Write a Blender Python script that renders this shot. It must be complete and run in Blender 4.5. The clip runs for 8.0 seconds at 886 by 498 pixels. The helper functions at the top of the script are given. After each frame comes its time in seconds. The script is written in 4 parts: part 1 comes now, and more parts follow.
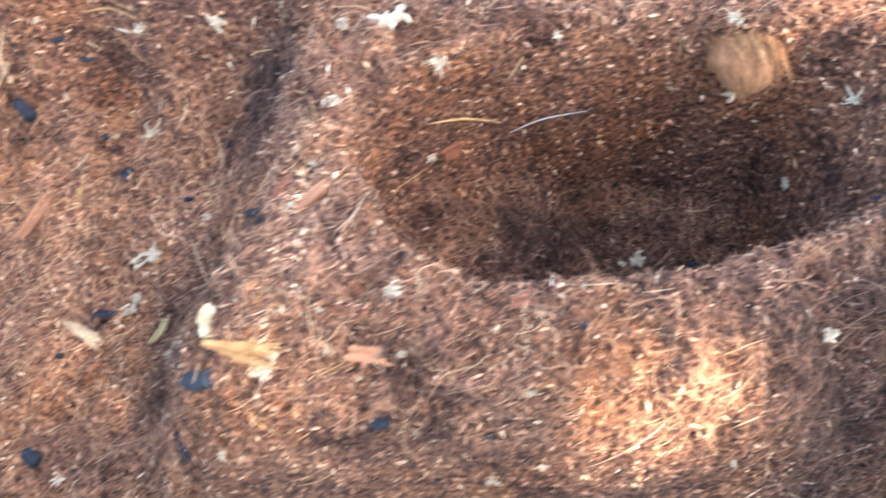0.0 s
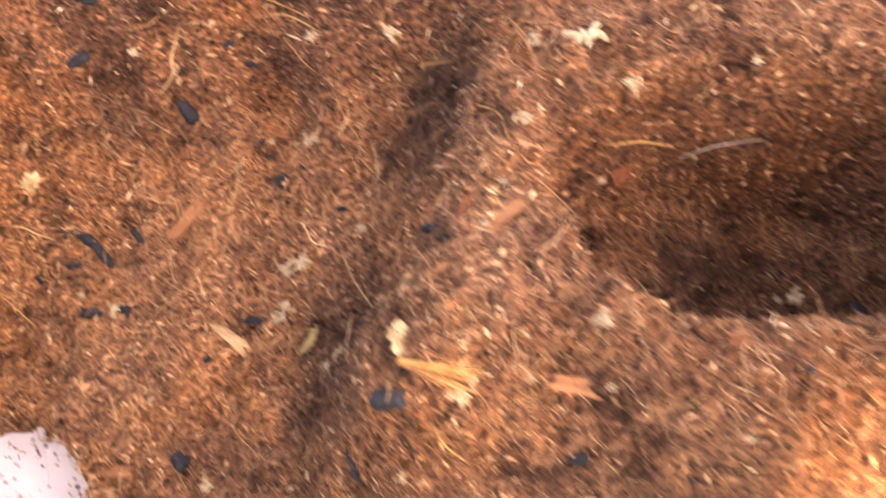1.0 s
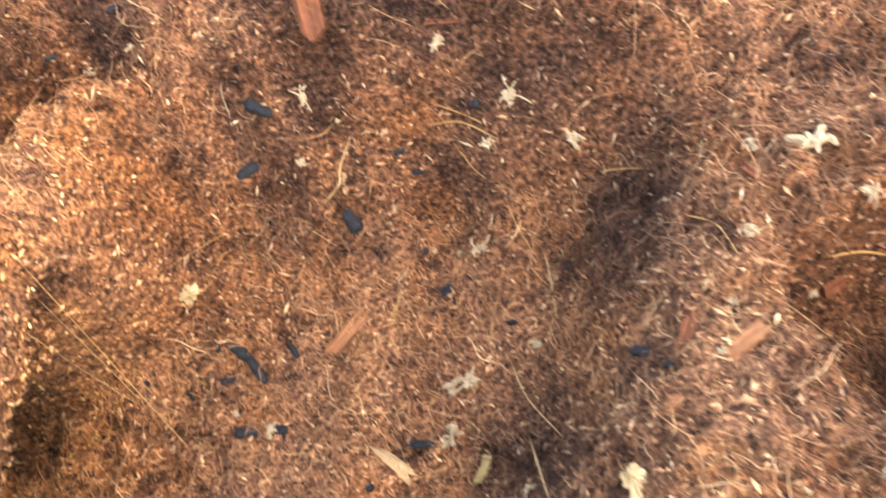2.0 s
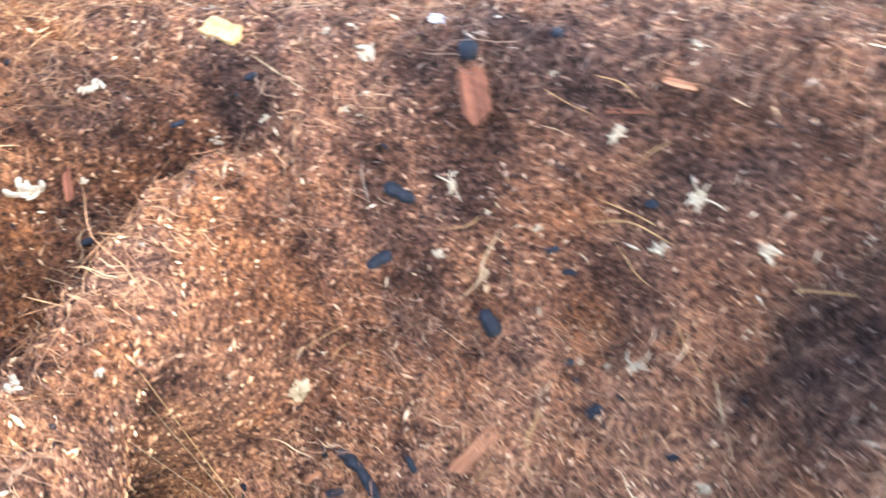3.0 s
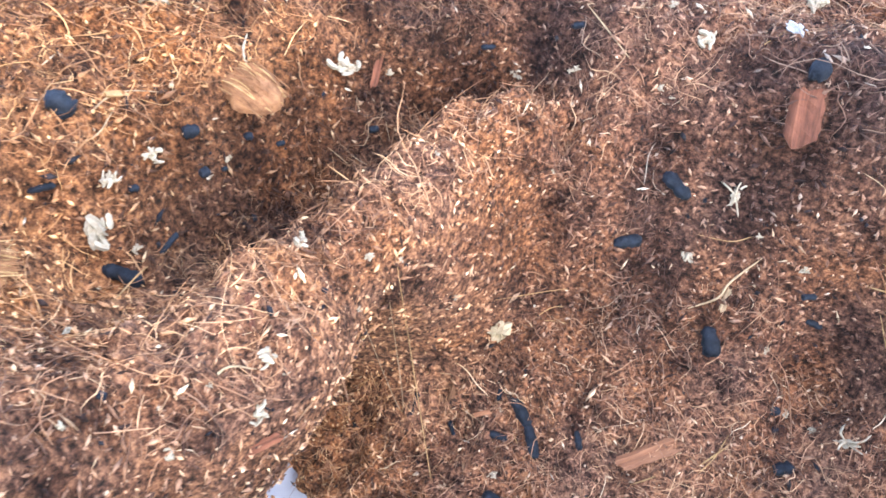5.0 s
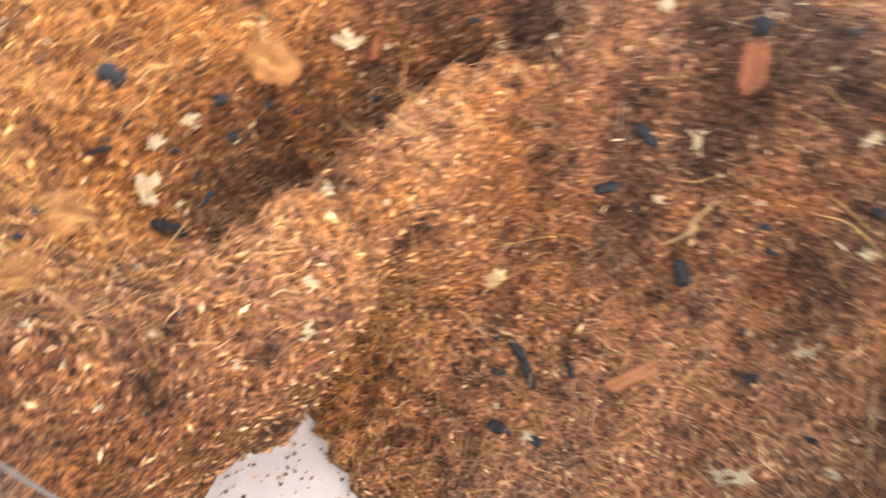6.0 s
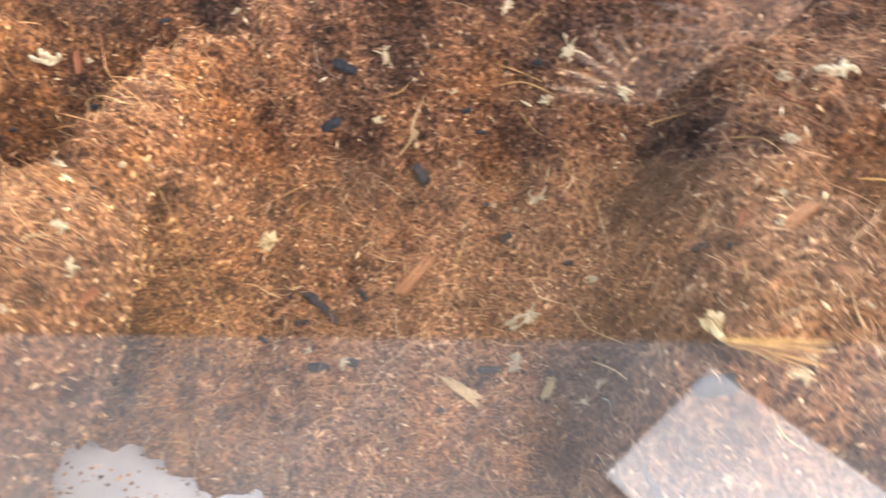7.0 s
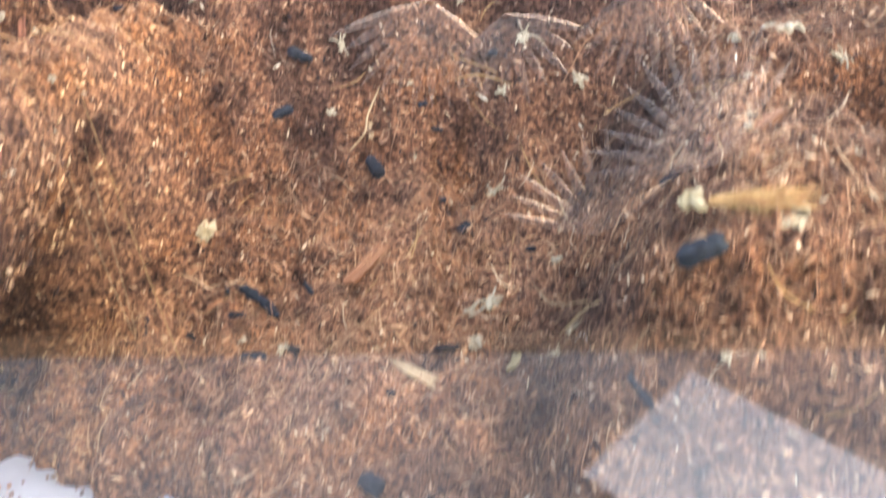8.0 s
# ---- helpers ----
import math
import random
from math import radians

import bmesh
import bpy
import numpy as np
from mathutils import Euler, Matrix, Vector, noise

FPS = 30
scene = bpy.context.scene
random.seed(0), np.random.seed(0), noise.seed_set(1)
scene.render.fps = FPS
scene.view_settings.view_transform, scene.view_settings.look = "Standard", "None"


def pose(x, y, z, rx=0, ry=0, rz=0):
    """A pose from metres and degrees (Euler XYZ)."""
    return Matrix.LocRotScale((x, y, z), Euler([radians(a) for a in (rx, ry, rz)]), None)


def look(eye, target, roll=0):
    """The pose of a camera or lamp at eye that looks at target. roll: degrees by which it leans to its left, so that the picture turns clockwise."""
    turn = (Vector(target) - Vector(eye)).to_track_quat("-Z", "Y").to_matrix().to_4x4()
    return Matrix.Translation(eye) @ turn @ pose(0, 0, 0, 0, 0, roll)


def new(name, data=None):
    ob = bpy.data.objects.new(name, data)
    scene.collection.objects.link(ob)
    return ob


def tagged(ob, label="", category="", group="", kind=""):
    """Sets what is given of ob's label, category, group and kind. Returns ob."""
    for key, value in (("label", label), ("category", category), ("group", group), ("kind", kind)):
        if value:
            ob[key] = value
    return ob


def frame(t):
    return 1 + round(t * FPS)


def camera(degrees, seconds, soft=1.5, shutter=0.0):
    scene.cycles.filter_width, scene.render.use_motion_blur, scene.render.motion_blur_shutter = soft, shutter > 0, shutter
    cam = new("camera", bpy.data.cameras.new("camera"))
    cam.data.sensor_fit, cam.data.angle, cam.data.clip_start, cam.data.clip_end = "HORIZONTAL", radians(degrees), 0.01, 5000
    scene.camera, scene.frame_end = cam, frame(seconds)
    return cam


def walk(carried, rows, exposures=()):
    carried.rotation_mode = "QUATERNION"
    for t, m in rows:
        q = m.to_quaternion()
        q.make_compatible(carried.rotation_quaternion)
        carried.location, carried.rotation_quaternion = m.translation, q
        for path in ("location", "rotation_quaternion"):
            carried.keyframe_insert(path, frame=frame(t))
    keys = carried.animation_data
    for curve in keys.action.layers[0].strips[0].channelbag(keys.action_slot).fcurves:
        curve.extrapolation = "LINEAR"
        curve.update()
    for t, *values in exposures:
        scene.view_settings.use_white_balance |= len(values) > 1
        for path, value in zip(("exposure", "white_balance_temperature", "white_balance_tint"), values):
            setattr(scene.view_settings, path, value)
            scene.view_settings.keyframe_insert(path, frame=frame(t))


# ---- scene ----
from mathutils.bvhtree import BVHTree

cam = camera(62.9, 8.0, soft=1.65, shutter=0.65)
METRES, EYE, TILT, LEAN, TURN = 0.33, 0.20, -65.0, 0.0, 0.0
ROWS = [
    (0.0, 0.0, 0.0, 0.0, -0.0, 0.0, -0.0),
    (0.2, -0.0248, -0.0051, -0.0091, 0.5606, -0.5404, -0.7342),
    (0.3, -0.0322, -0.0056, -0.0105, 0.9016, -1.1623, -1.0554),
    (0.5, -0.0487, -0.0012, -0.0206, 1.53, -0.83, -1.72),
    (0.6, -0.0546, 0.0028, -0.0175, 2.157, -1.3394, -2.0463),
    (0.8, -0.0753, 0.0049, -0.0172, 2.481, 0.1193, -2.7625),
    (1.0, -0.1013, 0.0154, 0.0022, 3.3, 1.11, -3.31),
    (1.2, -0.1301, 0.0322, 0.0073, 4.1602, 2.21, -3.7976),
    (1.5, -0.1685, 0.0386, 0.0084, 5.38, 4.56, -4.22),
    (1.7, -0.1825, 0.041, 0.0129, 6.7045, 6.0274, -3.5843),
    (2.8, -0.279, 0.087, 0.059, 9.6265, 10.3972, -5.7851),
    (3.0, -0.2972, 0.1023, 0.0725, 11.01, 10.74, -7.98),
    (3.2, -0.3134, 0.1216, 0.0919, 12.519, 10.2041, -11.1804),
    (3.5, -0.3338, 0.1323, 0.1102, 15.25, 8.74, -16.5),
    (3.8, -0.3449, 0.129, 0.11, 16.9255, 7.5002, -21.0285),
    (4.0, -0.3382, 0.122, 0.0958, 18.06, 6.6, -23.48),
    (4.2, -0.3418, 0.1148, 0.0801, 18.6841, 5.9251, -25.6037),
    (4.5, -0.3584, 0.0968, 0.0655, 19.56, 4.83, -28.32),
    (4.7, -0.3678, 0.0892, 0.0594, 19.7223, 3.9421, -29.5582),
    (5.8, -0.3743, 0.0367, 0.014, 18.4532, 4.2027, -30.1986),
    (6.0, -0.357, 0.021, 0.0018, 16.58, 5.34, -26.8),
    (6.2, -0.3337, 0.0005, 0.0109, 14.2307, 7.2803, -21.4172),
    (6.5, -0.2942, -0.0122, -0.012, 10.51, 10.43, -13.21),
    (6.6, -0.2832, -0.0129, -0.0313, 9.8431, 10.7578, -10.7281),
    (6.7, -0.2845, -0.0092, -0.068, 8.1467, 12.5611, -8.6696),
    (6.8, -0.2785, 0.0116, -0.0875, 7.6676, 13.6259, -7.4451),
    (6.9, -0.272, 0.0095, -0.1166, 7.0016, 14.8754, -4.9559),
    (7.0, -0.2643, 0.0113, -0.1403, 6.38, 16.49, -3.8),
    (7.2, -0.2518, 0.0345, -0.1754, 5.6946, 20.071, -2.8695),
    (7.5, -0.2582, 0.0774, -0.2119, 4.13, 27.11, -2.75),
    (7.8, -0.2577, 0.1142, -0.257, 3.5128, 31.7845, -2.7554),
    (8.0, -0.2645, 0.133, -0.2948, 3.16, 32.52, -2.55),
]
EXPOSURES = [(0.0, 4.22, 7400, 14), (0.5, 3.97, 10000, 31), (1.0, 3.88, 17000, 42), (1.7, 3.95, 15000, 27), (2.8, 4.12, 7500, 14), (4.7, 4.03, 6900, 13), (5.8, 3.77, 11300, 18), (6.5, 3.87, 20000, 27), (6.8, 3.84, 16000, 20), (7.0, 3.82, 11000, 18), (7.5, 3.87, 9700, 20), (8.0, 4.04, 8700, 14)]
walk(cam, [(t, pose(0, 0, EYE, TILT, LEAN, TURN) @ pose(METRES * x, METRES * y, METRES * z, 90 + pitch, roll, yaw)) for t, x, y, z, yaw, pitch, roll in ROWS], EXPOSURES)

# ---- light ----
SUN_EL, SUN_AZ = 50.0, -20.0          # degrees; azimuth from +x towards +y is where the sun stands
sun_way = Vector((math.cos(radians(SUN_EL)) * math.cos(radians(SUN_AZ)), math.cos(radians(SUN_EL)) * math.sin(radians(SUN_AZ)), math.sin(radians(SUN_EL))))
world = bpy.data.worlds.new("sky")
scene.world = world
world.use_nodes = True
wn, wl = world.node_tree.nodes, world.node_tree.links
sky = wn.new("ShaderNodeTexSky")
sky.sky_type, sky.sun_disc = "NISHITA", False
sky.sun_elevation, sky.sun_rotation = radians(SUN_EL), radians(90 - SUN_AZ)
wl.new(sky.outputs[0], wn["Background"].inputs[0])
wn["Background"].inputs[1].default_value = 0.15
sun = new("sun", bpy.data.lights.new("sun", "SUN"))
sun.data.energy, sun.data.angle, sun.data.color = 5.0, radians(0.53), (1.0, 0.93, 0.82)
sun.matrix_world = look(sun_way * 10, (0, 0, 0))


# ---- materials ----
def mat_base(name, rough=0.8):
    m = bpy.data.materials.new(name)
    m.use_nodes = True
    n, l = m.node_tree.nodes, m.node_tree.links
    b = n["Principled BSDF"]
    b.inputs["Roughness"].default_value = rough
    return m, n, l, b


def ramp(n, l, fac, stops):
    r = n.new("ShaderNodeValToRGB")
    while len(r.color_ramp.elements) < len(stops):
        r.color_ramp.elements.new(0.5)
    for e, (p, c) in zip(r.color_ramp.elements, stops):
        e.position, e.color = p, (*c, 1)
    l.new(fac, r.inputs[0])
    return r.outputs[0]


def tex(n, l, scale, detail=4.0, rough=0.6, coord="Object", kind="ShaderNodeTexNoise"):
    tc = n.new("ShaderNodeTexCoord")
    t = n.new(kind)
    t.inputs["Scale"].default_value = scale
    if kind == "ShaderNodeTexNoise":
        t.inputs["Detail"].default_value, t.inputs["Roughness"].default_value = detail, rough
    l.new(tc.outputs[coord], t.inputs["Vector"])
    return t.outputs[0]


def mix(n, l, fac, a, b, mode="MIX"):
    x = n.new("ShaderNodeMix")
    x.data_type, x.blend_type = "RGBA", mode
    for s, v in ((0, fac), (6, a), (7, b)):
        if isinstance(v, (int, float)):
            x.inputs[s].default_value = v
        elif isinstance(v, tuple):
            x.inputs[s].default_value = (*v, 1)
        else:
            l.new(v, x.inputs[s])
    return x.outputs[2]


def bump(n, l, b, height, strength, dist):
    k = n.new("ShaderNodeBump")
    k.inputs["Strength"].default_value, k.inputs["Distance"].default_value = strength, dist
    l.new(height, k.inputs["Height"])
    l.new(k.outputs[0], b.inputs["Normal"])


def patch_mask(n, l, places):
    """0 to 1: soft-edged patches of the soil, each (x, y, radius along x, radius along y)."""
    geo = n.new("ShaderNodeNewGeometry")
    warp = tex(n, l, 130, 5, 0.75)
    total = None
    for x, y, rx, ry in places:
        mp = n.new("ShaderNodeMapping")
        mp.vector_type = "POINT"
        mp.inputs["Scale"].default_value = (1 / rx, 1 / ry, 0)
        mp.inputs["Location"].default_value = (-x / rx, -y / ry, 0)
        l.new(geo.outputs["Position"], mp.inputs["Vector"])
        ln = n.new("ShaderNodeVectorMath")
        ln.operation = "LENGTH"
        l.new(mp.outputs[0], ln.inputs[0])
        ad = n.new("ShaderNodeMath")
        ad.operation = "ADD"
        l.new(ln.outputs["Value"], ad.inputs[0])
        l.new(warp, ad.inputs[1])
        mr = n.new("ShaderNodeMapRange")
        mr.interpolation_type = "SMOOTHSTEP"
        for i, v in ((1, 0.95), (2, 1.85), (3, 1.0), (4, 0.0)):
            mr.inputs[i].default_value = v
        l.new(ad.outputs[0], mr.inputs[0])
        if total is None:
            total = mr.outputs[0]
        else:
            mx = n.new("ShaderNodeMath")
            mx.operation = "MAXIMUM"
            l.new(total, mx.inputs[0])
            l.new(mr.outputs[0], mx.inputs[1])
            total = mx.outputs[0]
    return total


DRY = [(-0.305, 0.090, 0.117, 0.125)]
# pale soil of bank and rim; over the hollow, stronger light painted in
PALE_AND_LIT = [(-0.188, 0.080, 0.027, 0.060), (-0.210, 0.046, 0.034, 0.026), (-0.135, 0.070, 0.040, 0.056), (-0.098, 0.090, 0.036, 0.040), (-0.036, 0.078, 0.014, 0.042)]
# damp soil, plus shade painted in trench, burrow, gully and right front corner
SHADE_AND_STAINS = [(-0.142, 0.128, 0.009, 0.014), (-0.118, 0.158, 0.030, 0.010), (-0.217, 0.074, 0.016, 0.024), (-0.212, 0.100, 0.015, 0.018), (-0.209, 0.120, 0.013, 0.016), (-0.200, 0.138, 0.012, 0.012), (-0.218, 0.142, 0.018, 0.013), (-0.184, 0.152, 0.013, 0.007), (-0.128, 0.148, 0.012, 0.008), (-0.072, 0.151, 0.022, 0.009), (0.102, 0.038, 0.034, 0.038), (0.044, 0.095, 0.038, 0.022), (-0.072, 0.064, 0.014, 0.030), (-0.048, 0.122, 0.013, 0.025), (-0.150, 0.139, 0.006, 0.008)]


def patchy(n, l, c):
    """Damp and dry clots a few millimetres to centimetres wide."""
    clot = ramp(n, l, tex(n, l, 75, 6, 0.72), [(0.35, (0.28, 0.26, 0.29)), (0.47, (0.95, 0.95, 0.97)), (0.66, (1.46, 1.44, 1.36))])
    return mix(n, l, 1.0, c, clot, "MULTIPLY")


def soil_material():
    m, n, l, b = mat_base("coco_soil", 0.92)
    fine = tex(n, l, 650, 5, 0.75)
    c = ramp(n, l, fine, [(0.38, (0.014, 0.008, 0.006)), (0.50, (0.095, 0.043, 0.027)), (0.62, (0.24, 0.118, 0.071)), (0.78, (0.42, 0.234, 0.141))])
    broad = tex(n, l, 28, 3)
    c = mix(n, l, ramp(n, l, broad, [(0.40, (0, 0, 0)), (0.62, (1, 1, 1))]), c, mix(n, l, 1.0, c, (1.12, 0.96, 0.74), "MULTIPLY"))
    c = patchy(n, l, c)
    c = mix(n, l, patch_mask(n, l, DRY), c, mix(n, l, 1.0, c, (1.34, 1.20, 0.84), "MULTIPLY"))
    c = mix(n, l, patch_mask(n, l, PALE_AND_LIT), c, mix(n, l, 1.0, c, (1.38, 1.42, 1.40), "MULTIPLY"))
    # recesses and damp spots darkened in the soil colour
    c = mix(n, l, patch_mask(n, l, SHADE_AND_STAINS), c, mix(n, l, 1.0, c, (0.43, 0.45, 0.52), "MULTIPLY"))
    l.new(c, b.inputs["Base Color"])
    b.inputs["Specular IOR Level"].default_value = 0.15
    bump(n, l, b, tex(n, l, 1400, 4, 0.7), 0.9, 0.0012)
    return m


def island_material(name, stops, rough=0.85, stained=True):
    """Loose bits: each one takes its own shade."""
    m, n, l, b = mat_base(name, rough)
    geo = n.new("ShaderNodeNewGeometry")
    c = ramp(n, l, geo.outputs["Random Per Island"], stops)
    c = mix(n, l, 0.5, c, mix(n, l, 1.0, c, ramp(n, l, tex(n, l, 900, 3), [(0.3, (0.35, 0.35, 0.35)), (0.7, (1.4, 1.4, 1.4))]), "MULTIPLY"))
    # stained bits take the soil's patches, painted light and shade included
    if stained:
        c = patchy(n, l, c)
        c = mix(n, l, patch_mask(n, l, DRY), c, mix(n, l, 1.0, c, (1.34, 1.20, 0.84), "MULTIPLY"))
        c = mix(n, l, patch_mask(n, l, PALE_AND_LIT), c, mix(n, l, 1.0, c, (1.38, 1.42, 1.40), "MULTIPLY"))
        c = mix(n, l, patch_mask(n, l, SHADE_AND_STAINS), c, mix(n, l, 1.0, c, (0.46, 0.48, 0.55), "MULTIPLY"))
    l.new(c, b.inputs["Base Color"])
    b.inputs["Specular IOR Level"].default_value = 0.25
    return m


def surface(name, dark, light, scale, rough=0.7, bump_scale=None, bump_by=0.0004, stretch=None):
    """A plain material whose colour wanders from dark to light, with fine relief."""
    m, n, l, b = mat_base(name, rough)
    oi = n.new("ShaderNodeObjectInfo")
    t = tex(n, l, scale, 5, 0.65)
    if stretch:
        tc, mp = n.new("ShaderNodeTexCoord"), n.new("ShaderNodeMapping")
        mp.inputs["Scale"].default_value = stretch
        l.new(tc.outputs["Object"], mp.inputs["Vector"])
        l.new(mp.outputs[0], t.node.inputs["Vector"])
    c = ramp(n, l, t, [(0.3, dark), (0.7, light)])
    c = mix(n, l, oi.outputs["Random"], mix(n, l, 1.0, c, (0.82, 0.80, 0.78), "MULTIPLY"), mix(n, l, 1.0, c, (1.12, 1.1, 1.06), "MULTIPLY"))
    l.new(c, b.inputs["Base Color"])
    b.inputs["Specular IOR Level"].default_value = 0.2
    bump(n, l, b, tex(n, l, bump_scale or scale * 3, 4, 0.7), 0.8, bump_by)
    return m


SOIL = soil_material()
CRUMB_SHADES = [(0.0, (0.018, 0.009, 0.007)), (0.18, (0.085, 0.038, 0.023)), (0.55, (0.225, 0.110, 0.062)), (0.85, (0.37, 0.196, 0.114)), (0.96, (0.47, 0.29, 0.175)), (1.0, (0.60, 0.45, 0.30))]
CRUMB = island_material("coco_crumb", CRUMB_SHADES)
SPLINTER = island_material("pale_splinter", [(0.0, (0.26, 0.14, 0.075)), (0.5, (0.42, 0.27, 0.155)), (0.85, (0.52, 0.40, 0.26)), (1.0, (0.60, 0.52, 0.40))], 0.8, False)
CHAR = island_material("dark_crumb", [(0.0, (0.006, 0.008, 0.011)), (0.5, (0.022, 0.018, 0.018)), (1.0, (0.06, 0.030, 0.020))], 0.9, False)
FIBRE = island_material("coco_fibre", [(0.0, (0.08, 0.036, 0.022)), (0.40, (0.22, 0.105, 0.058)), (0.80, (0.33, 0.172, 0.095)), (0.97, (0.43, 0.258, 0.145)), (1.0, (0.54, 0.401, 0.264))], 0.75)
BLACK = surface("charred_black", (0.005, 0.007, 0.010), (0.020, 0.026, 0.036), 500, 0.8, 900, 0.0006)
WHITE = surface("dried_white", (0.22, 0.17, 0.11), (0.44, 0.38, 0.28), 420, 0.75)
CREAM = surface("cream_sponge", (0.36, 0.27, 0.15), (0.58, 0.47, 0.30), 380, 0.8)
RUST = surface("rust_chip", (0.050, 0.017, 0.009), (0.20, 0.072, 0.038), 340, 0.8, stretch=(0.3, 2.5, 1))
PINK = surface("pale_chip", (0.15, 0.058, 0.028), (0.34, 0.155, 0.080), 260, 0.7, stretch=(0.3, 2.5, 1))
STRAW = surface("straw_fibre", (0.24, 0.13, 0.05), (0.50, 0.31, 0.14), 400, 0.6)
PALE = surface("pale_root", (0.24, 0.15, 0.08), (0.47, 0.34, 0.20), 400, 0.6)
BARK = surface("brown_bark", (0.10, 0.045, 0.022), (0.26, 0.13, 0.065), 220, 0.8, stretch=(0.3, 2.5, 1))
OLIVE = surface("olive_leaf", (0.14, 0.11, 0.05), (0.26, 0.20, 0.10), 120, 0.6)
HUSK = surface("orange_husk", (0.13, 0.055, 0.024), (0.33, 0.160, 0.075), 420, 0.9, 700, 0.0014, stretch=(0.7, 1.4, 1))
GREY = surface("grey_root", (0.20, 0.19, 0.19), (0.42, 0.40, 0.38), 400, 0.6)
BOARD = surface("white_board", (0.36, 0.38, 0.43), (0.46, 0.47, 0.51), 60, 0.5, 300, 0.0001)
PAVING = surface("grey_stone", (0.135, 0.133, 0.136), (0.27, 0.267, 0.272), 22, 0.85, 220, 0.001)
FAN = surface("dried_palm", (0.32, 0.27, 0.26), (0.50, 0.43, 0.41), 60, 0.6)
PAPER = surface("white_sheet", (0.47, 0.48, 0.51), (0.56, 0.57, 0.59), 30, 0.7, 200, 0.0002)
DECK = surface("terrace_wood", (0.010, 0.007, 0.006), (0.024, 0.017, 0.014), 8, 0.85, 60, 0.002, stretch=(1, 9, 1))
LEAF = surface("tree_leaf", (0.035, 0.07, 0.02), (0.07, 0.13, 0.035), 30, 0.5)
SLAT = surface("dark_slat", (0.035, 0.026, 0.026), (0.085, 0.062, 0.060), 20, 0.8, stretch=(6, 6, 0.6))


def glass_material():
    m, n, l, b = mat_base("clear_glass", 0.0)
    b.inputs["Transmission Weight"].default_value = 1.0
    b.inputs["IOR"].default_value = 1.5
    b.inputs["Base Color"].default_value = (0.985, 0.995, 0.99, 1)
    return m


def edge_material():
    m, n, l, b = mat_base("ground_glass_edge", 0.35)
    c = ramp(n, l, tex(n, l, 30, 3), [(0.3, (0.003, 0.028, 0.016)), (0.7, (0.006, 0.042, 0.026))])
    l.new(c, b.inputs["Base Color"])
    b.inputs["Specular IOR Level"].default_value = 0.12
    return m


GLASS, EDGE = glass_material(), edge_material()


# ---- mesh helpers ----
def mesh_from(name, verts, faces, material, smooth=False):
    me = bpy.data.meshes.new(name)
    me.from_pydata([tuple(v) for v in verts], [], [tuple(f) for f in faces])
    me.materials.append(material)
    if smooth:
        me.polygons.foreach_set("use_smooth", [True] * len(me.polygons))
    me.update()
    return me


def part(name, bm, material, parent=None, label=""):
    me = bpy.data.meshes.new(name)
    bm.to_mesh(me)
    bm.free()
    me.materials.append(material)
    ob = new(name, me)
    ob.parent = parent
    if label:
        tagged(ob, label)
    return ob


def box(bm, x0, y0, z0, x1, y1, z1, bevel=0.0):
    r = bmesh.ops.create_cube(bm, size=1.0)
    for v in r["verts"]:
        v.co = Vector(((x0 + x1) / 2 + v.co.x * (x1 - x0), (y0 + y1) / 2 + v.co.y * (y1 - y0), (z0 + z1) / 2 + v.co.z * (z1 - z0)))
    if bevel:
        bmesh.ops.bevel(bm, geom=bm.edges[:], offset=bevel, segments=2, affect="EDGES", profile=0.5)
    return bm


# ---- the lie of the soil ----
def S(a):
    return 1.0 / (1.0 + np.exp(-np.clip(a, -40, 40)))


def lattice(x, y, size, seed):
    """Smooth lumps of about the given size, -1 to 1."""
    g = np.random.RandomState(seed).uniform(-1, 1, (256, 256))
    fx, fy = np.asarray(x) / size + 40.3, np.asarray(y) / size + 40.7
    ix, iy = np.floor(fx).astype(int), np.floor(fy).astype(int)
    tx, ty = fx - ix, fy - iy
    tx, ty = tx * tx * (3 - 2 * tx), ty * ty * (3 - 2 * ty)
    ix, iy, jx, jy = ix % 256, iy % 256, (ix + 1) % 256, (iy + 1) % 256
    return (g[ix, iy] * (1 - tx) + g[jx, iy] * tx) * (1 - ty) + (g[ix, jy] * (1 - tx) + g[jx, jy] * tx) * ty


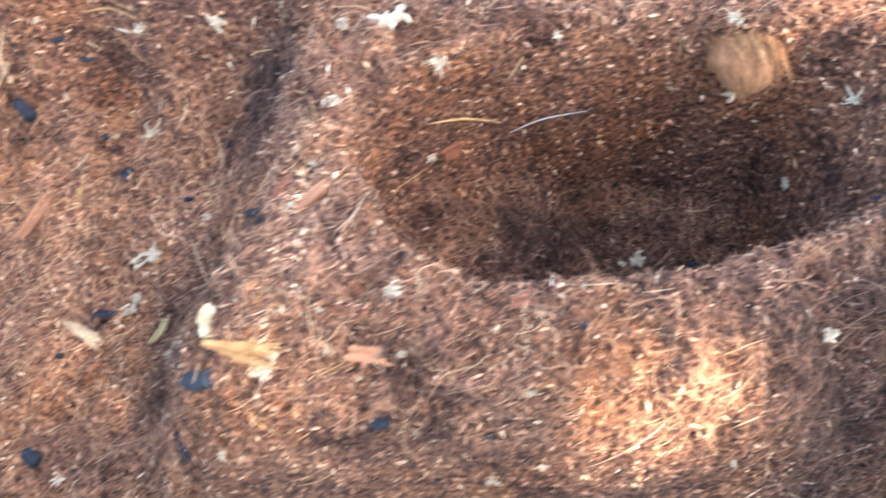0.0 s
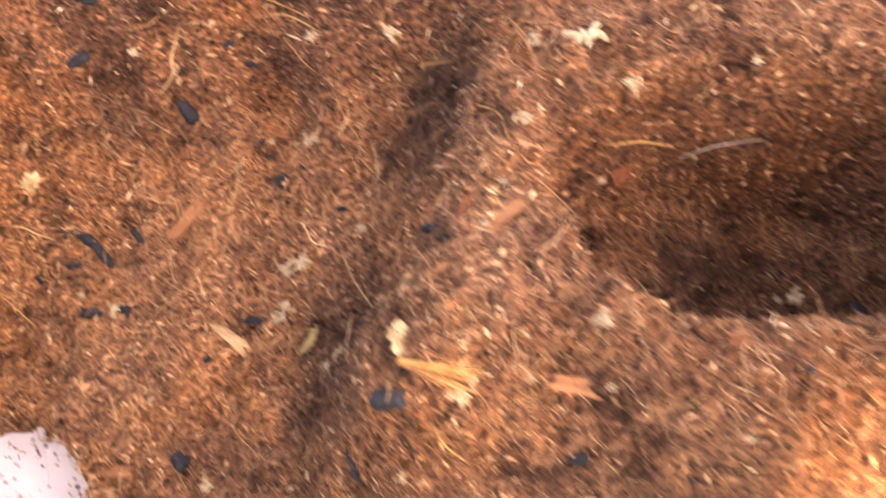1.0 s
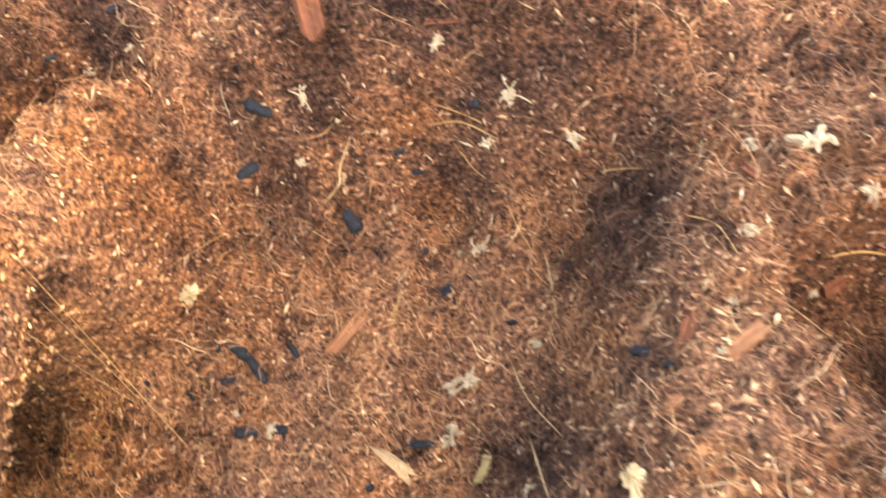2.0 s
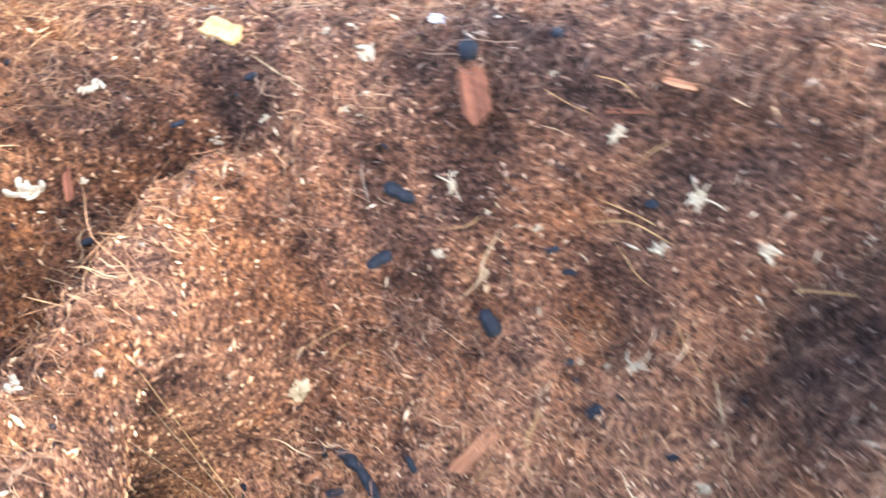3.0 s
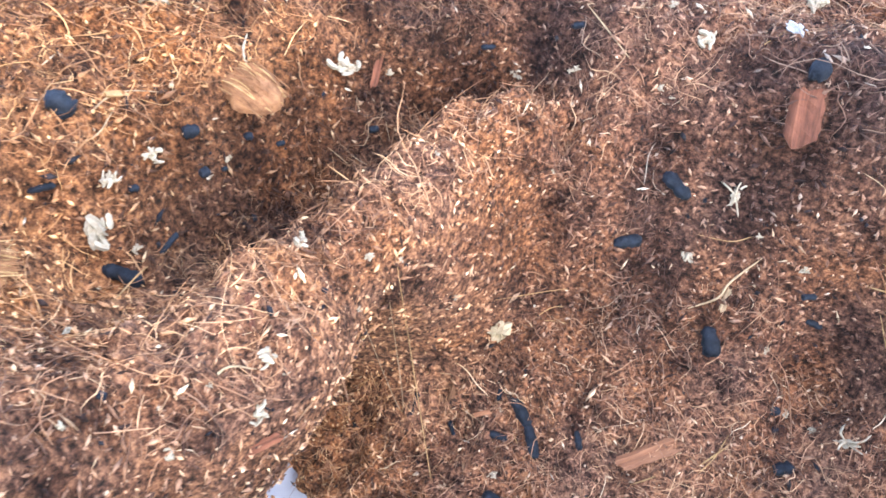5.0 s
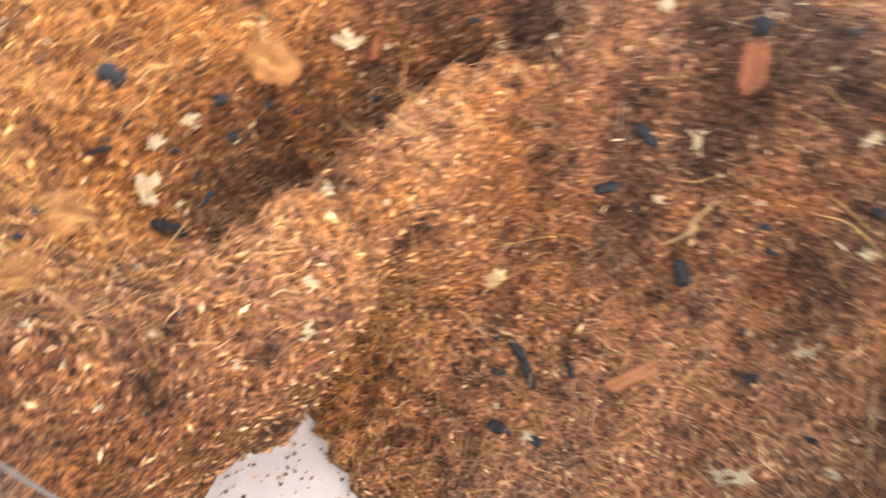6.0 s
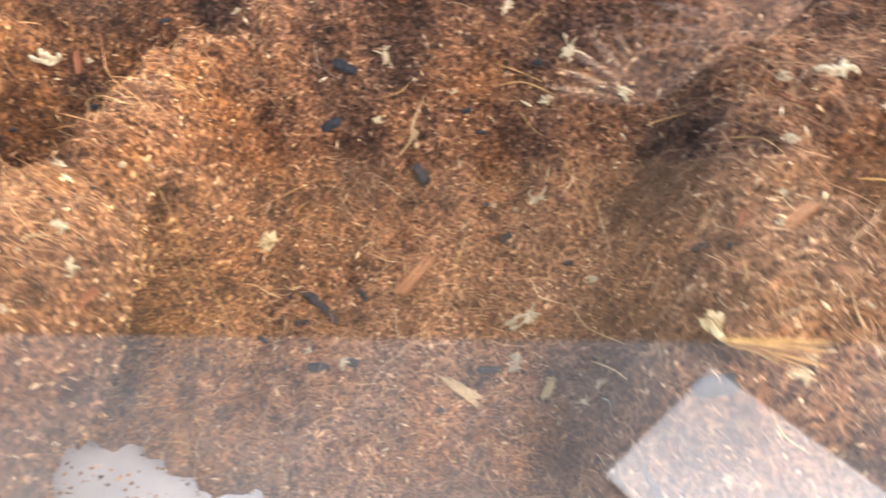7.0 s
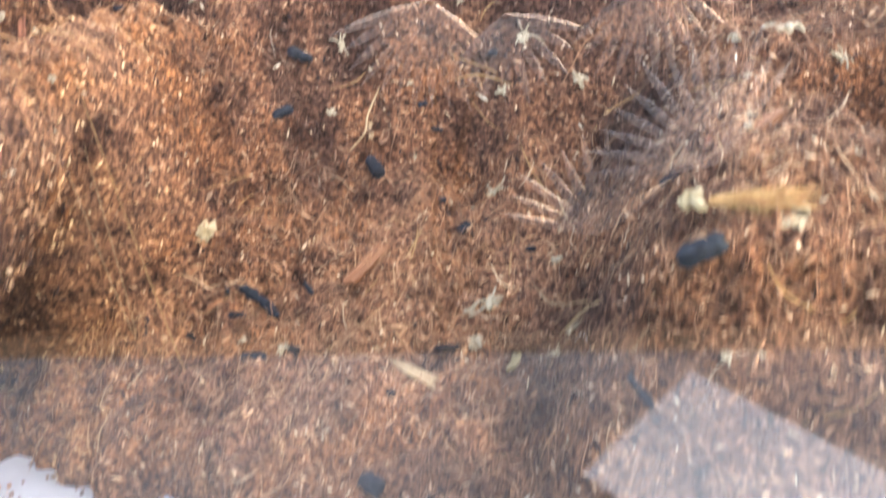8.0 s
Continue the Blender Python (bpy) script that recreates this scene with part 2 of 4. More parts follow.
def soil(u, v):
    """The place (x, z) of the soil over the plan point (u, v); the left bank's lip leans out past its foot."""
    # hollow in the middle: a gentle rise to the back, then a steep step
    bowl = -0.0068 + 0.0321 * (u + 0.12) + 0.0505 * S((v - 0.1239 - 0.0738 * (u + 0.12)) / 0.0149) + 0.0520 * S((v - 0.1464 + 0.0156 * (u + 0.12)) / 0.0052)
    bowl = bowl - 0.030 * S((v - 0.178) / 0.010) - 0.022 * S((u + 0.035) / 0.015) * S((v - 0.138) / 0.008)
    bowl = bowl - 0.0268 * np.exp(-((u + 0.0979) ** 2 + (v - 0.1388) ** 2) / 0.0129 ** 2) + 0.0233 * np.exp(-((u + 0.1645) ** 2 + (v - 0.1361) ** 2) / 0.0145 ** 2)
    bare = -0.012 + 0.0515 * S((-0.138 - u) / 0.006) + 0.011 * S((-0.194 - u) / 0.004) + 0.003 * lattice(u, v, 0.004, 8)
    gap = -0.012 + 0.0515 * S((-0.138 - u) / 0.006) + 0.036 * S((-0.187 - u) / 0.0025)
    # bank on the right with the burrow in it
    wide = 0.0088 + 0.0030 * S((v - 0.095) / 0.010)
    rim = -0.0667 + 0.0117 * S((v - 0.068) / 0.004) - 0.0035 * S((v - 0.11) / 0.012) + 0.003 * lattice(u * 0, v, 0.02, 3)
    bank = 0.0761 * S((u - rim) / wide) * S((v - 0.019) / 0.0065) - 0.014
    bank = bank - 0.032 * S((u - 0.078) / 0.007) * S((0.052 - v) / 0.008)
    cx, cy, turn = u - 0.0438, v - 0.0940, radians(8.5)
    a, b = cx * np.cos(turn) + cy * np.sin(turn), -cx * np.sin(turn) + cy * np.cos(turn)
    away = (np.abs(a / 0.0593) ** 2.6 + np.abs(b / 0.0312) ** 2.6) ** (1 / 2.6) + 0.06 * lattice(u, v, 0.014, 5)
    burrow = S((1.0 - away) / 0.0256) * (0.045 + 0.0385 * S((u - 0.024) / 0.012))
    # bank on the left, undercut in front, with a trench behind its lip
    front = S((0.0992 - v) / 0.006)
    cave = np.exp(-(((v - 0.058) / 0.018) ** 2))
    foot = -0.206 - 0.034 * cave - 0.020 * S((0.046 - v) / 0.004) + 1.0 * np.maximum(v - 0.081, 0.0) + 0.002 * lattice(u * 0, v, 0.012, 4)
    lip = -0.1697 + 0.2118 * np.maximum(v - 0.110, 0.0) - 0.008 * np.exp(-(((v - 0.076) / 0.014) ** 2)) - 0.004 * S((v - 0.088) / 0.006) - 0.009 * S((0.029 - v) / 0.003) + 0.002 * lattice(u * 0, v, 0.009, 6)
    edge = np.where(lip > foot, foot * front + lip * (1 - front), lip)
    slab = S((edge - u) / (0.0031 + 0.0012 * S((v - 0.112) / 0.006))) * S((0.1623 - v) / 0.0025)
    x = u + np.maximum(lip - edge, 0.0) * S((edge + 0.0004 - 0.0010 * cave - u) / (0.0014 - 0.0004 * cave))
    mid = -0.2145 + 0.1738 * np.maximum(v - 0.085, 0.0) + 0.7994 * np.maximum(v - 0.125, 0.0)
    off = x - mid
    cut = np.exp(-((off / 0.0125) ** 4)) * S((v - 0.042) / 0.007) * S((0.165 - v) / 0.008)
    pit = np.exp(-(((x + 0.229) / 0.008) ** 2 + ((v - 0.046) / 0.007) ** 2))
    left = (0.0914 + 0.050 * S((0.018 - v) / 0.006) + 0.026 * S((-0.230 - x) / 0.008) + 0.0093 * S((0.062 - v) / 0.008)) * slab - 0.018 - (0.0225 * cut + 0.018 * pit) * slab
    k = 0.0055
    z = k * np.log(np.exp(bowl / k) + np.exp(np.where(slab > 0.02, left, -0.1) / k) + np.exp(bank / k)) - burrow - (0.026 * S((bare - v) / 0.0022) + 0.006 * S((gap - v) / 0.003)) * (1 - slab)
    z = np.where(burrow > 0.01, np.maximum(z, -0.0165), z)
    rough = 0.0028 * lattice(x, v, 0.013, 11) + 0.0024 * lattice(x, v, 0.0055, 12) + 0.0017 * lattice(x, v, 0.0026, 13) + 0.0008 * lattice(x, v, 0.0012, 14)
    thin = S((z + 0.020) / 0.003)
    return x, z + rough * thin


X0, X1, Y0, Y1, STEP = -0.46, 0.20, 0.0030, 0.285, 0.0010
FLOOR_Z = -0.0215
nu, nv = int((X1 - X0) / STEP) + 1, int((Y1 - Y0) / STEP) + 1
U, V = np.meshgrid(np.linspace(X0, X1, nu), np.linspace(Y0, Y1, nv), indexing="ij")
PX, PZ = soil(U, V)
NEAR = Y0 - 0.0003 + 0.0217 * PX          # the soil stops at the front pane
PY = np.where(V < 0.02, NEAR + (V - Y0) * (0.02 - NEAR) / (0.02 - Y0), V)
SOIL_V = np.stack([PX, PY, PZ], -1).reshape(-1, 3)
idx = np.arange(nu * nv).reshape(nu, nv)
SOIL_F = np.stack([idx[:-1, :-1], idx[1:, :-1], idx[1:, 1:], idx[:-1, 1:]], -1).reshape(-1, 4)
me = bpy.data.meshes.new("soil")
me.vertices.add(len(SOIL_V))
me.vertices.foreach_set("co", SOIL_V.astype(np.float32).ravel())
me.loops.add(SOIL_F.size)
me.loops.foreach_set("vertex_index", SOIL_F.astype(np.int32).ravel())
me.polygons.add(len(SOIL_F))
me.polygons.foreach_set("loop_start", np.arange(0, SOIL_F.size, 4, dtype=np.int32))
me.polygons.foreach_set("use_smooth", np.ones(len(SOIL_F), dtype=bool))
me.update(calc_edges=True)
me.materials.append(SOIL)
ground = tagged(new("ground", me), "loose reddish-brown coconut-fibre soil with banks and a burrow", "soil", kind="structure")
GN = np.zeros(len(SOIL_V) * 3, dtype=np.float32)
me.vertices.foreach_get("normal", GN)
GN = GN.reshape(-1, 3)
TREE = BVHTree.FromPolygons([Vector(v) for v in SOIL_V.tolist()], SOIL_F.tolist())


def rest(x, y, top=0.3):
    """The soil under (x, y): its place and normal."""
    p, nrm, _, _ = TREE.ray_cast(Vector((x, y, top)), Vector((0, 0, -1)))
    if p is None:
        return Vector((x, y, FLOOR_Z)), Vector((0, 0, 1))
    if nrm.z < 0:
        nrm = -nrm
    return p, nrm


# ---- the tank and what it stands on ----
tank = tagged(new("glass_tank"), "clear glass terrarium tank with a green ground-glass edge, half full of soil", "terrarium", kind="structure")
PANE_Y, PANE_T, PANE_TOP = 0.0024, 0.0015, 0.1538
bm = bmesh.new()
box(bm, X0 - 0.003, PANE_Y - PANE_T, FLOOR_Z - 0.004, X1 + 0.003, PANE_Y, PANE_TOP, 0.0002)
for f in bm.faces:
    if f.calc_center_median().z > PANE_TOP - 0.0003:
        f.material_index = 1
front = part("front_pane", bm, GLASS, tank, "clear pane with a green edge")
front.data.materials.append(EDGE)
front.matrix_basis = pose(0, 0, 0, 0, 1.46, 1.25)
front.visible_shadow = False
bm = box(bmesh.new(), X0, PANE_Y + 0.0060, FLOOR_Z - 0.004, X1, Y1, FLOOR_Z - 0.0005)
part("floor_panel", bm, BOARD, tank, "white floor panel with crumbs on it")
for name, a in (("side_pane", (X0 - 0.003, PANE_Y + 0.0060, FLOOR_Z - 0.004, X0 - 0.0005, Y1, 0.16)), ("side_pane", (X1 + 0.0005, PANE_Y + 0.0060, FLOOR_Z - 0.004, X1 + 0.003, Y1, 0.16)), ("back_pane", (X0 - 0.003, Y1 + 0.0005, FLOOR_Z - 0.004, X1 + 0.003, Y1 + 0.003, 0.16))):
    o = part(name, box(bmesh.new(), *a), GLASS, tank)
    o.visible_shadow = False
TABLE_Z, TABLE_FRONT = FLOOR_Z - 0.0045, -0.103
bm = box(bmesh.new(), -0.9, TABLE_FRONT, TABLE_Z - 0.04, 0.8, 0.7, TABLE_Z, 0.003)
tagged(part("stone_table", bm, PAVING), "light grey stone table top that the tank stands on", "table", kind="structure")
bm = box(bmesh.new(), -0.7, 0.05, TABLE_Z - 0.72, 0.6, 0.55, TABLE_Z - 0.041, 0.01)
tagged(part("table_plinth", bm, PAVING), "grey stone plinth under the table top", "plinth", kind="structure")
bm = bmesh.new()
bmesh.ops.create_grid(bm, x_segments=40, y_segments=40, size=60)
for v in bm.verts:
    v.co.z = TABLE_Z - 0.75
tagged(part("terrace", bm, DECK), "dark brown weathered terrace floor", "terrace", kind="structure")
# a small white card lies askew on the table before the tank
bm = box(bmesh.new(), 0, 0, 0, 0.085, 0.052, 0.0012, 0.0004)
card = tagged(part("white_card", bm, PAPER), "small white card lying askew on the stone table", "card")
card.matrix_basis = pose(-0.026, -0.091, TABLE_Z + 0.0002, 0, 0, 45)


# terrace back: wall added to darken the pane's reflection, dried fan palm before it
bm = box(bmesh.new(), -2.5, -1.36, TABLE_Z - 0.75, 2.5, -1.30, TABLE_Z + 0.15, 0.004)
tagged(part("timber_wall", bm, SLAT), "dark brown stained timber wall added to darken the reflection in the pane", "wall", kind="structure")


def fan_leaf(palm, base, way, length, blades):
    """One stiff pleated fan: a stalk from the palm's foot and blades spread from its tip."""
    base, way = Vector(base), Vector(way).normalized()
    face = Vector((0, 1, 0.5)).normalized()
    side = way.cross(face).normalized()
    r = random.Random(int(base.x * 1000) + blades)
    leaf = None
    for k in range(blades):
        a = radians(-62 + 124 * k / (blades - 1))
        d = way * math.cos(a) + side * math.sin(a)
        q = d.cross(face).normalized() * 0.0048
        ln = length * (0.8 + 0.2 * math.cos(a)) * r.uniform(0.9, 1.05)
        vs = []
        for t, w in ((0.0, 0.35), (0.35, 1.0), (0.75, 0.8), (1.0, 0.08)):
            c = base + d * ln * t - face * (0.10 * ln * t * t)
            vs += [c - q * w, c + face * 0.0022 * w, c + q * w, c - face * 0.0006]
        fs = [(4 * i + m, 4 * i + (m + 1) % 4, 4 * i + 4 + (m + 1) % 4, 4 * i + 4 + m) for i in range(3) for m in range(4)] + [(3, 2, 1, 0), (12, 13, 14, 15)]
        o = new("blade", mesh_from("blade", vs, fs, FAN))
        o.parent = palm
    foot = Vector((-0.15, -0.95, TABLE_Z - 0.74))
    vs, fs = [], []
    for i in range(13):
        t = i / 12
        c = foot.lerp(base, t) + Vector((0, -0.12, 0.18)) * math.sin(math.pi * t) * 0.5
        for k in range(6):
            vs.append(c + Vector((math.cos(k * 1.047), math.sin(k * 1.047), 0)) * 0.005)
    fs = [(6 * i + k, 6 * i + (k + 1) % 6, 6 * i + 6 + (k + 1) % 6, 6 * i + 6 + k) for i in range(12) for k in range(6)]
    o = new("stalk", mesh_from("stalk", vs, fs, BARK, True))
    o.parent = palm


palm = tagged(new("fan_palm"), "dried greyish fan palm with stiff pleated leaves", "palm")
fan_leaf(palm, (0.107, -0.460, -0.140), (-0.5, 0, 1), 0.115, 13)
fan_leaf(palm, (-0.117, -0.515, -0.020), (-0.2, 0, -1), 0.095, 13)
fan_leaf(palm, (0.052, -0.510, -0.005), (0.2, 0, -1), 0.085, 11)
fan_leaf(palm, (-0.058, -0.505, -0.030), (0.3, 0, -1), 0.075, 9)
fan_leaf(palm, (0.022, -0.464, -0.205), (-0.2, 0, 1), 0.095, 11)


# ---- unseen leaf crown added to shade the tank, with gaps for the sun ----
def canopy(gaps, away=3.0, half=0.62, pitch=0.0135):
    r = random.Random(5)
    side = sun_way.cross(Vector((0, 0, 1))).normalized()
    up = side.cross(sun_way)
    mid = Vector((-0.10, 0.11, 0.04))
    holes = [((Vector(g[:3]) - mid).dot(side), (Vector(g[:3]) - mid).dot(up), g[3]) for g in gaps]
    vs, fs = [], []
    n = int(2 * half / pitch)
    for i in range(n):
        for j in range(n):
            a, b = -half + (i + r.random()) * pitch, -half + (j + r.random()) * pitch
            ln, wd, th = r.uniform(0.045, 0.075), r.uniform(0.022, 0.034), r.uniform(0, 6.28)
            if math.hypot(a, b) > half * r.uniform(0.86, 1.0):
                continue
            reach = [(c - a, d - b, q) for c, d, q in holes]
            ca, sa = math.cos(th), math.sin(th)
            if any(((c * ca + d * sa) / (ln / 2 + q)) ** 2 + ((-c * sa + d * ca) / (wd / 2 + q)) ** 2 < 1 for c, d, q in reach):
                continue
            o = mid + sun_way * (away + r.uniform(-0.2, 0.2)) + side * a + up * b
            e1 = (side * ca + up * sa) * ln / 2
            e2 = (up * ca - side * sa) * wd / 2
            e3 = sun_way * r.uniform(-0.008, 0.008)
            k = len(vs)
            vs += [o - e1, o - e1 * 0.4 + e2 + e3, o + e1 * 0.3 + e2 * 0.9, o + e1 + e3, o + e1 * 0.3 - e2 * 0.9 + e3, o - e1 * 0.4 - e2]
            fs += [(k, k + 1, k + 2, k + 3), (k, k + 3, k + 4, k + 5)]
    me = mesh_from("tree_crown", vs, fs, LEAF)
    return tagged(new("tree_crown", me), "unseen dense green leaves added to shade the tank, with gaps for sun spots", "leaves", kind="stuff")


canopy([(0.047, 0.033, 0.05, 0.0022), (0.096, 0.135, 0.06, -0.002), (-0.098, 0.048, 0.0, -0.0032)])


# ---- loose crumbs and fibres ----
GRID = SOIL_V.reshape(nu, nv, 3)
AREA = np.linalg.norm(np.cross(np.gradient(GRID, axis=0), np.gradient(GRID, axis=1)), axis=2).ravel()

def pick(count, seed, x0=-0.40, x1=0.15, y0=0.006, y1=0.27, level=-1.0):
    r = np.random.RandomState(seed)
    ok = np.nonzero((SOIL_V[:, 0] > x0) & (SOIL_V[:, 0] < x1) & (SOIL_V[:, 1] > y0) & (SOIL_V[:, 1] < y1) & (SOIL_V[:, 2] > FLOOR_Z + 0.001) & (GN[:, 2] > level))[0]
    w = AREA[ok] / AREA[ok].sum()
    return r, ok[r.choice(len(ok), count, p=w)]


def solid(name, verts, faces, material, label, category):
    me = bpy.data.meshes.new(name)
    me.vertices.add(len(verts))
    me.vertices.foreach_set("co", verts.astype(np.float32).ravel())
    k = faces.shape[1]
    me.loops.add(faces.size)
    me.loops.foreach_set("vertex_index", faces.astype(np.int32).ravel())
    me.polygons.add(len(faces))
    me.polygons.foreach_set("loop_start", np.arange(0, faces.size, k, dtype=np.int32))
    me.update(calc_edges=True)
    me.materials.append(material)
    return tagged(new(name, me), label, category, kind="stuff")


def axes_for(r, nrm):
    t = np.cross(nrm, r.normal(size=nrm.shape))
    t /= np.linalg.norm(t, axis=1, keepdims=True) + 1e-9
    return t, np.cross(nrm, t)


def crumbs(count, seed, small, large, flat, name, label, material=None, long=2.4):
    r, at = pick(count, seed)
    p, nrm = SOIL_V[at] + r.uniform(-STEP / 2, STEP / 2, (count, 3)) * (1, 1, 0), GN[at]
    nrm = nrm + r.normal(0, 0.45, nrm.shape)
    nrm /= np.linalg.norm(nrm, axis=1, keepdims=True)
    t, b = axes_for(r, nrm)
    size = small + (large - small) * r.uniform(0, 1, count) ** 2.4
    dirs = np.array([(1, 0, 0), (0.1, 1, 0), (-1, 0.1, 0), (0, -1, 0), (0, 0.1, 1), (0.1, 0, -1)], float)
    length = r.uniform(0.25 * long, long, count)
    v = np.zeros((count, 6, 3))
    for i, d in enumerate(dirs):
        j = r.uniform(0.55, 1.25, (count, 3))
        v[:, i] = p + size[:, None] * (t * (d[0] * length * j[:, 0])[:, None] + b * (d[1] * 0.55 * j[:, 1])[:, None] + nrm * (d[2] * flat * j[:, 2] + 0.30)[:, None])
    f = np.array([(0, 1, 4), (1, 2, 4), (2, 3, 4), (3, 0, 4), (1, 0, 5), (2, 1, 5), (3, 2, 5), (0, 3, 5)])
    return solid(name, v.reshape(-1, 3), (f[None] + 6 * np.arange(count)[:, None, None]).reshape(-1, 3), material or CRUMB, label, "soil crumbs")


crumbs(150000, 21, 0.00024, 0.00098, 0.5, "soil_crumbs", "fine reddish-brown coconut crumbs lying on the soil")
crumbs(600, 22, 0.0007, 0.0016, 0.30, "soil_flakes", "flat tan and brown husk flakes lying on the soil")
crumbs(1500, 23, 0.0003, 0.0008, 0.25, "pale_splinters", "small pale wood splinters strewn over the soil", SPLINTER, 5.0)
crumbs(1300, 24, 0.0005, 0.0014, 0.60, "dark_crumbs", "small black and dark brown crumbs strewn over the soil", CHAR, 1.8)


def fibres(count, seed, short, long, thick, lift, name, label, seg=7):
    r, at = pick(count, seed, level=0.45)
    p, nrm = SOIL_V[at], GN[at]
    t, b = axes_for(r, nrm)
    length = short + (long - short) * r.uniform(0, 1, count) ** 2.2
    s = np.linspace(-0.5, 0.5, seg)
    bend, wave, ph = r.normal(0, 0.42, count), r.normal(0, 0.07, count), r.uniform(0, 6.28, count)
    rise, arch = r.normal(0, lift, count), np.abs(r.normal(0, lift, count))
    line = (p[:, None] + t[:, None] * (length[:, None] * s)[..., None]
            + b[:, None] * (length[:, None] * (bend[:, None] * s ** 2 + wave[:, None] * np.sin(8 * s + ph[:, None])))[..., None]
            + nrm[:, None] * (0.0004 + length[:, None] * (rise[:, None] * s + arch[:, None] * (0.25 - s ** 2)))[..., None])
    rad = (thick * r.uniform(0.5, 1.5, count))[:, None] * (1 - 0.75 * (2 * np.abs(s)) ** 3)
    ring = [(math.cos(q), math.sin(q)) for q in (0.5, 2.6, 4.7)]
    v = np.stack([line + b[:, None] * (rad * c0)[..., None] + nrm[:, None] * (rad * c1)[..., None] for c0, c1 in ring], 2)
    f = np.array([(3 * i + k, 3 * i + (k + 1) % 3, 3 * i + 3 + (k + 1) % 3, 3 * i + 3 + k) for i in range(seg - 1) for k in range(3)])
    return solid(name, v.reshape(-1, 3), (f[None] + 3 * seg * np.arange(count)[:, None, None]).reshape(-1, 4), FIBRE, label, "coconut fibres")


def specks(count):
    """Soil specks strewn over the bare floor panel."""
    r = np.random.RandomState(41)
    x, y = r.uniform(-0.235, -0.135, count), r.uniform(0.004, 0.046, count)
    size = r.uniform(0.0002, 0.0008, count)
    dirs = np.array([(1, 0, 0), (0.1, 1, 0), (-1, 0.1, 0), (0, -1, 0), (0, 0.1, 1), (0.1, 0, -1)], float)
    p = np.stack([x, y, np.full(count, FLOOR_Z) + size * 0.4], 1)
    v = p[:, None] + dirs[None] * size[:, None, None] * r.uniform(0.5, 1.4, (count, 6, 3))
    f = np.array([(0, 1, 4), (1, 2, 4), (2, 3, 4), (3, 0, 4), (1, 0, 5), (2, 1, 5), (3, 2, 5), (0, 3, 5)])
    return solid("soil_specks", v.reshape(-1, 3), (f[None] + 6 * np.arange(count)[:, None, None]).reshape(-1, 3), CRUMB, "brown soil specks strewn on the white floor panel", "soil crumbs")


specks(420)
fibres(32000, 31, 0.002, 0.014, 0.00011, 0.16, "coconut_fibres", "short tangled brown coconut fibres on the soil")
fibres(14000, 33, 0.002, 0.009, 0.00007, 0.14, "fine_fibres", "fine matted brown coconut hairs on the soil", 5)
fibres(1700, 32, 0.010, 0.036, 0.00011, 0.20, "coconut_hairs", "long curled coconut hairs standing off the soil", 10)


# ---- single things on the soil ----
SHADES = {"rust": RUST, "pink": PINK, "pale": PALE, "straw": STRAW, "white": WHITE, "grey": GREY, "bark": BARK, "olive": OLIVE}
dice = random.Random(77)


def settle(ob, x, y, turn, sink=0.0, follow=0.7, top=0.3):
    """Lay a thing, whose flat lies in its xy plane, on the soil at (x, y)."""
    p, nrm = rest(x, y, top)
    for dx, dy in ((0.004, 0), (-0.004, 0), (0, 0.004), (0, -0.004)):
        nrm = nrm + rest(x + dx, y + dy, top)[1]
    nrm = nrm.normalized()
    wide = Vector((0, 0, 1)).lerp(nrm, follow).normalized()
    q = Vector((0, 0, 1)).rotation_difference(wide).to_matrix().to_4x4()
    ob.matrix_basis = Matrix.Translation(p - wide * sink) @ q @ Matrix.Rotation(radians(turn), 4, "Z")
    return ob


def thing(name, verts, faces, material, label, category, group="", smooth=True):
    return tagged(new(name, mesh_from(name, verts, faces, material, smooth)), label, category, group)


def rod(length, wide, rings=9, seg=10, lump=0.08, taper=0.0):
    """A rounded rod along x, lying on z = 0."""
    vs, fs = [], []
    for i in range(rings):
        s = -1 + 2 * i / (rings - 1)
        e = max(0.0, 1 - abs(s) ** 7) ** 0.5 if abs(s) < 1 else 0.0
        r = wide / 2 * max(e, 0.55) * (1 + taper * s) * dice.uniform(0.88, 1.1)
        for k in range(seg):
            a = 2 * math.pi * k / seg
            w = 1 + dice.uniform(-lump, lump)
            vs.append((s * length / 2 + dice.uniform(-1, 1) * lump * wide * 0.3, r * w * math.cos(a), wide / 2 * 0.85 + r * w * 0.9 * math.sin(a)))
    for i in range(rings - 1):
        for k in range(seg):
            a, b = i * seg + k, i * seg + (k + 1) % seg
            fs.append((a, b, b + seg, a + seg))
    fs += [tuple(range(seg))[::-1], tuple(range((rings - 1) * seg, rings * seg))]
    return vs, fs


def pellet(x, y, turn, length, wide):
    vs, fs = rod(max(length, wide * 1.15), wide, 9, 10, 0.15, dice.uniform(-0.15, 0.15))
    label = "long matt black charred pellet lying on brown soil" if length > 0.006 else "small matt black charred crumb lying on brown soil"
    return settle(thing("black_pellet", vs, fs, BLACK, label, "pellet", "black pellets on the soil"), x, y, turn, wide * 0.15)


def lump(x, y, turn, length, wide):
    vs, fs = rod(length, wide, 8, 9, 0.22)
    return settle(thing("charcoal_lump", vs, fs, BLACK, "rough black charcoal lump half sunk in soil", "charcoal", "black pellets on the soil"), x, y, turn, wide * 0.25)


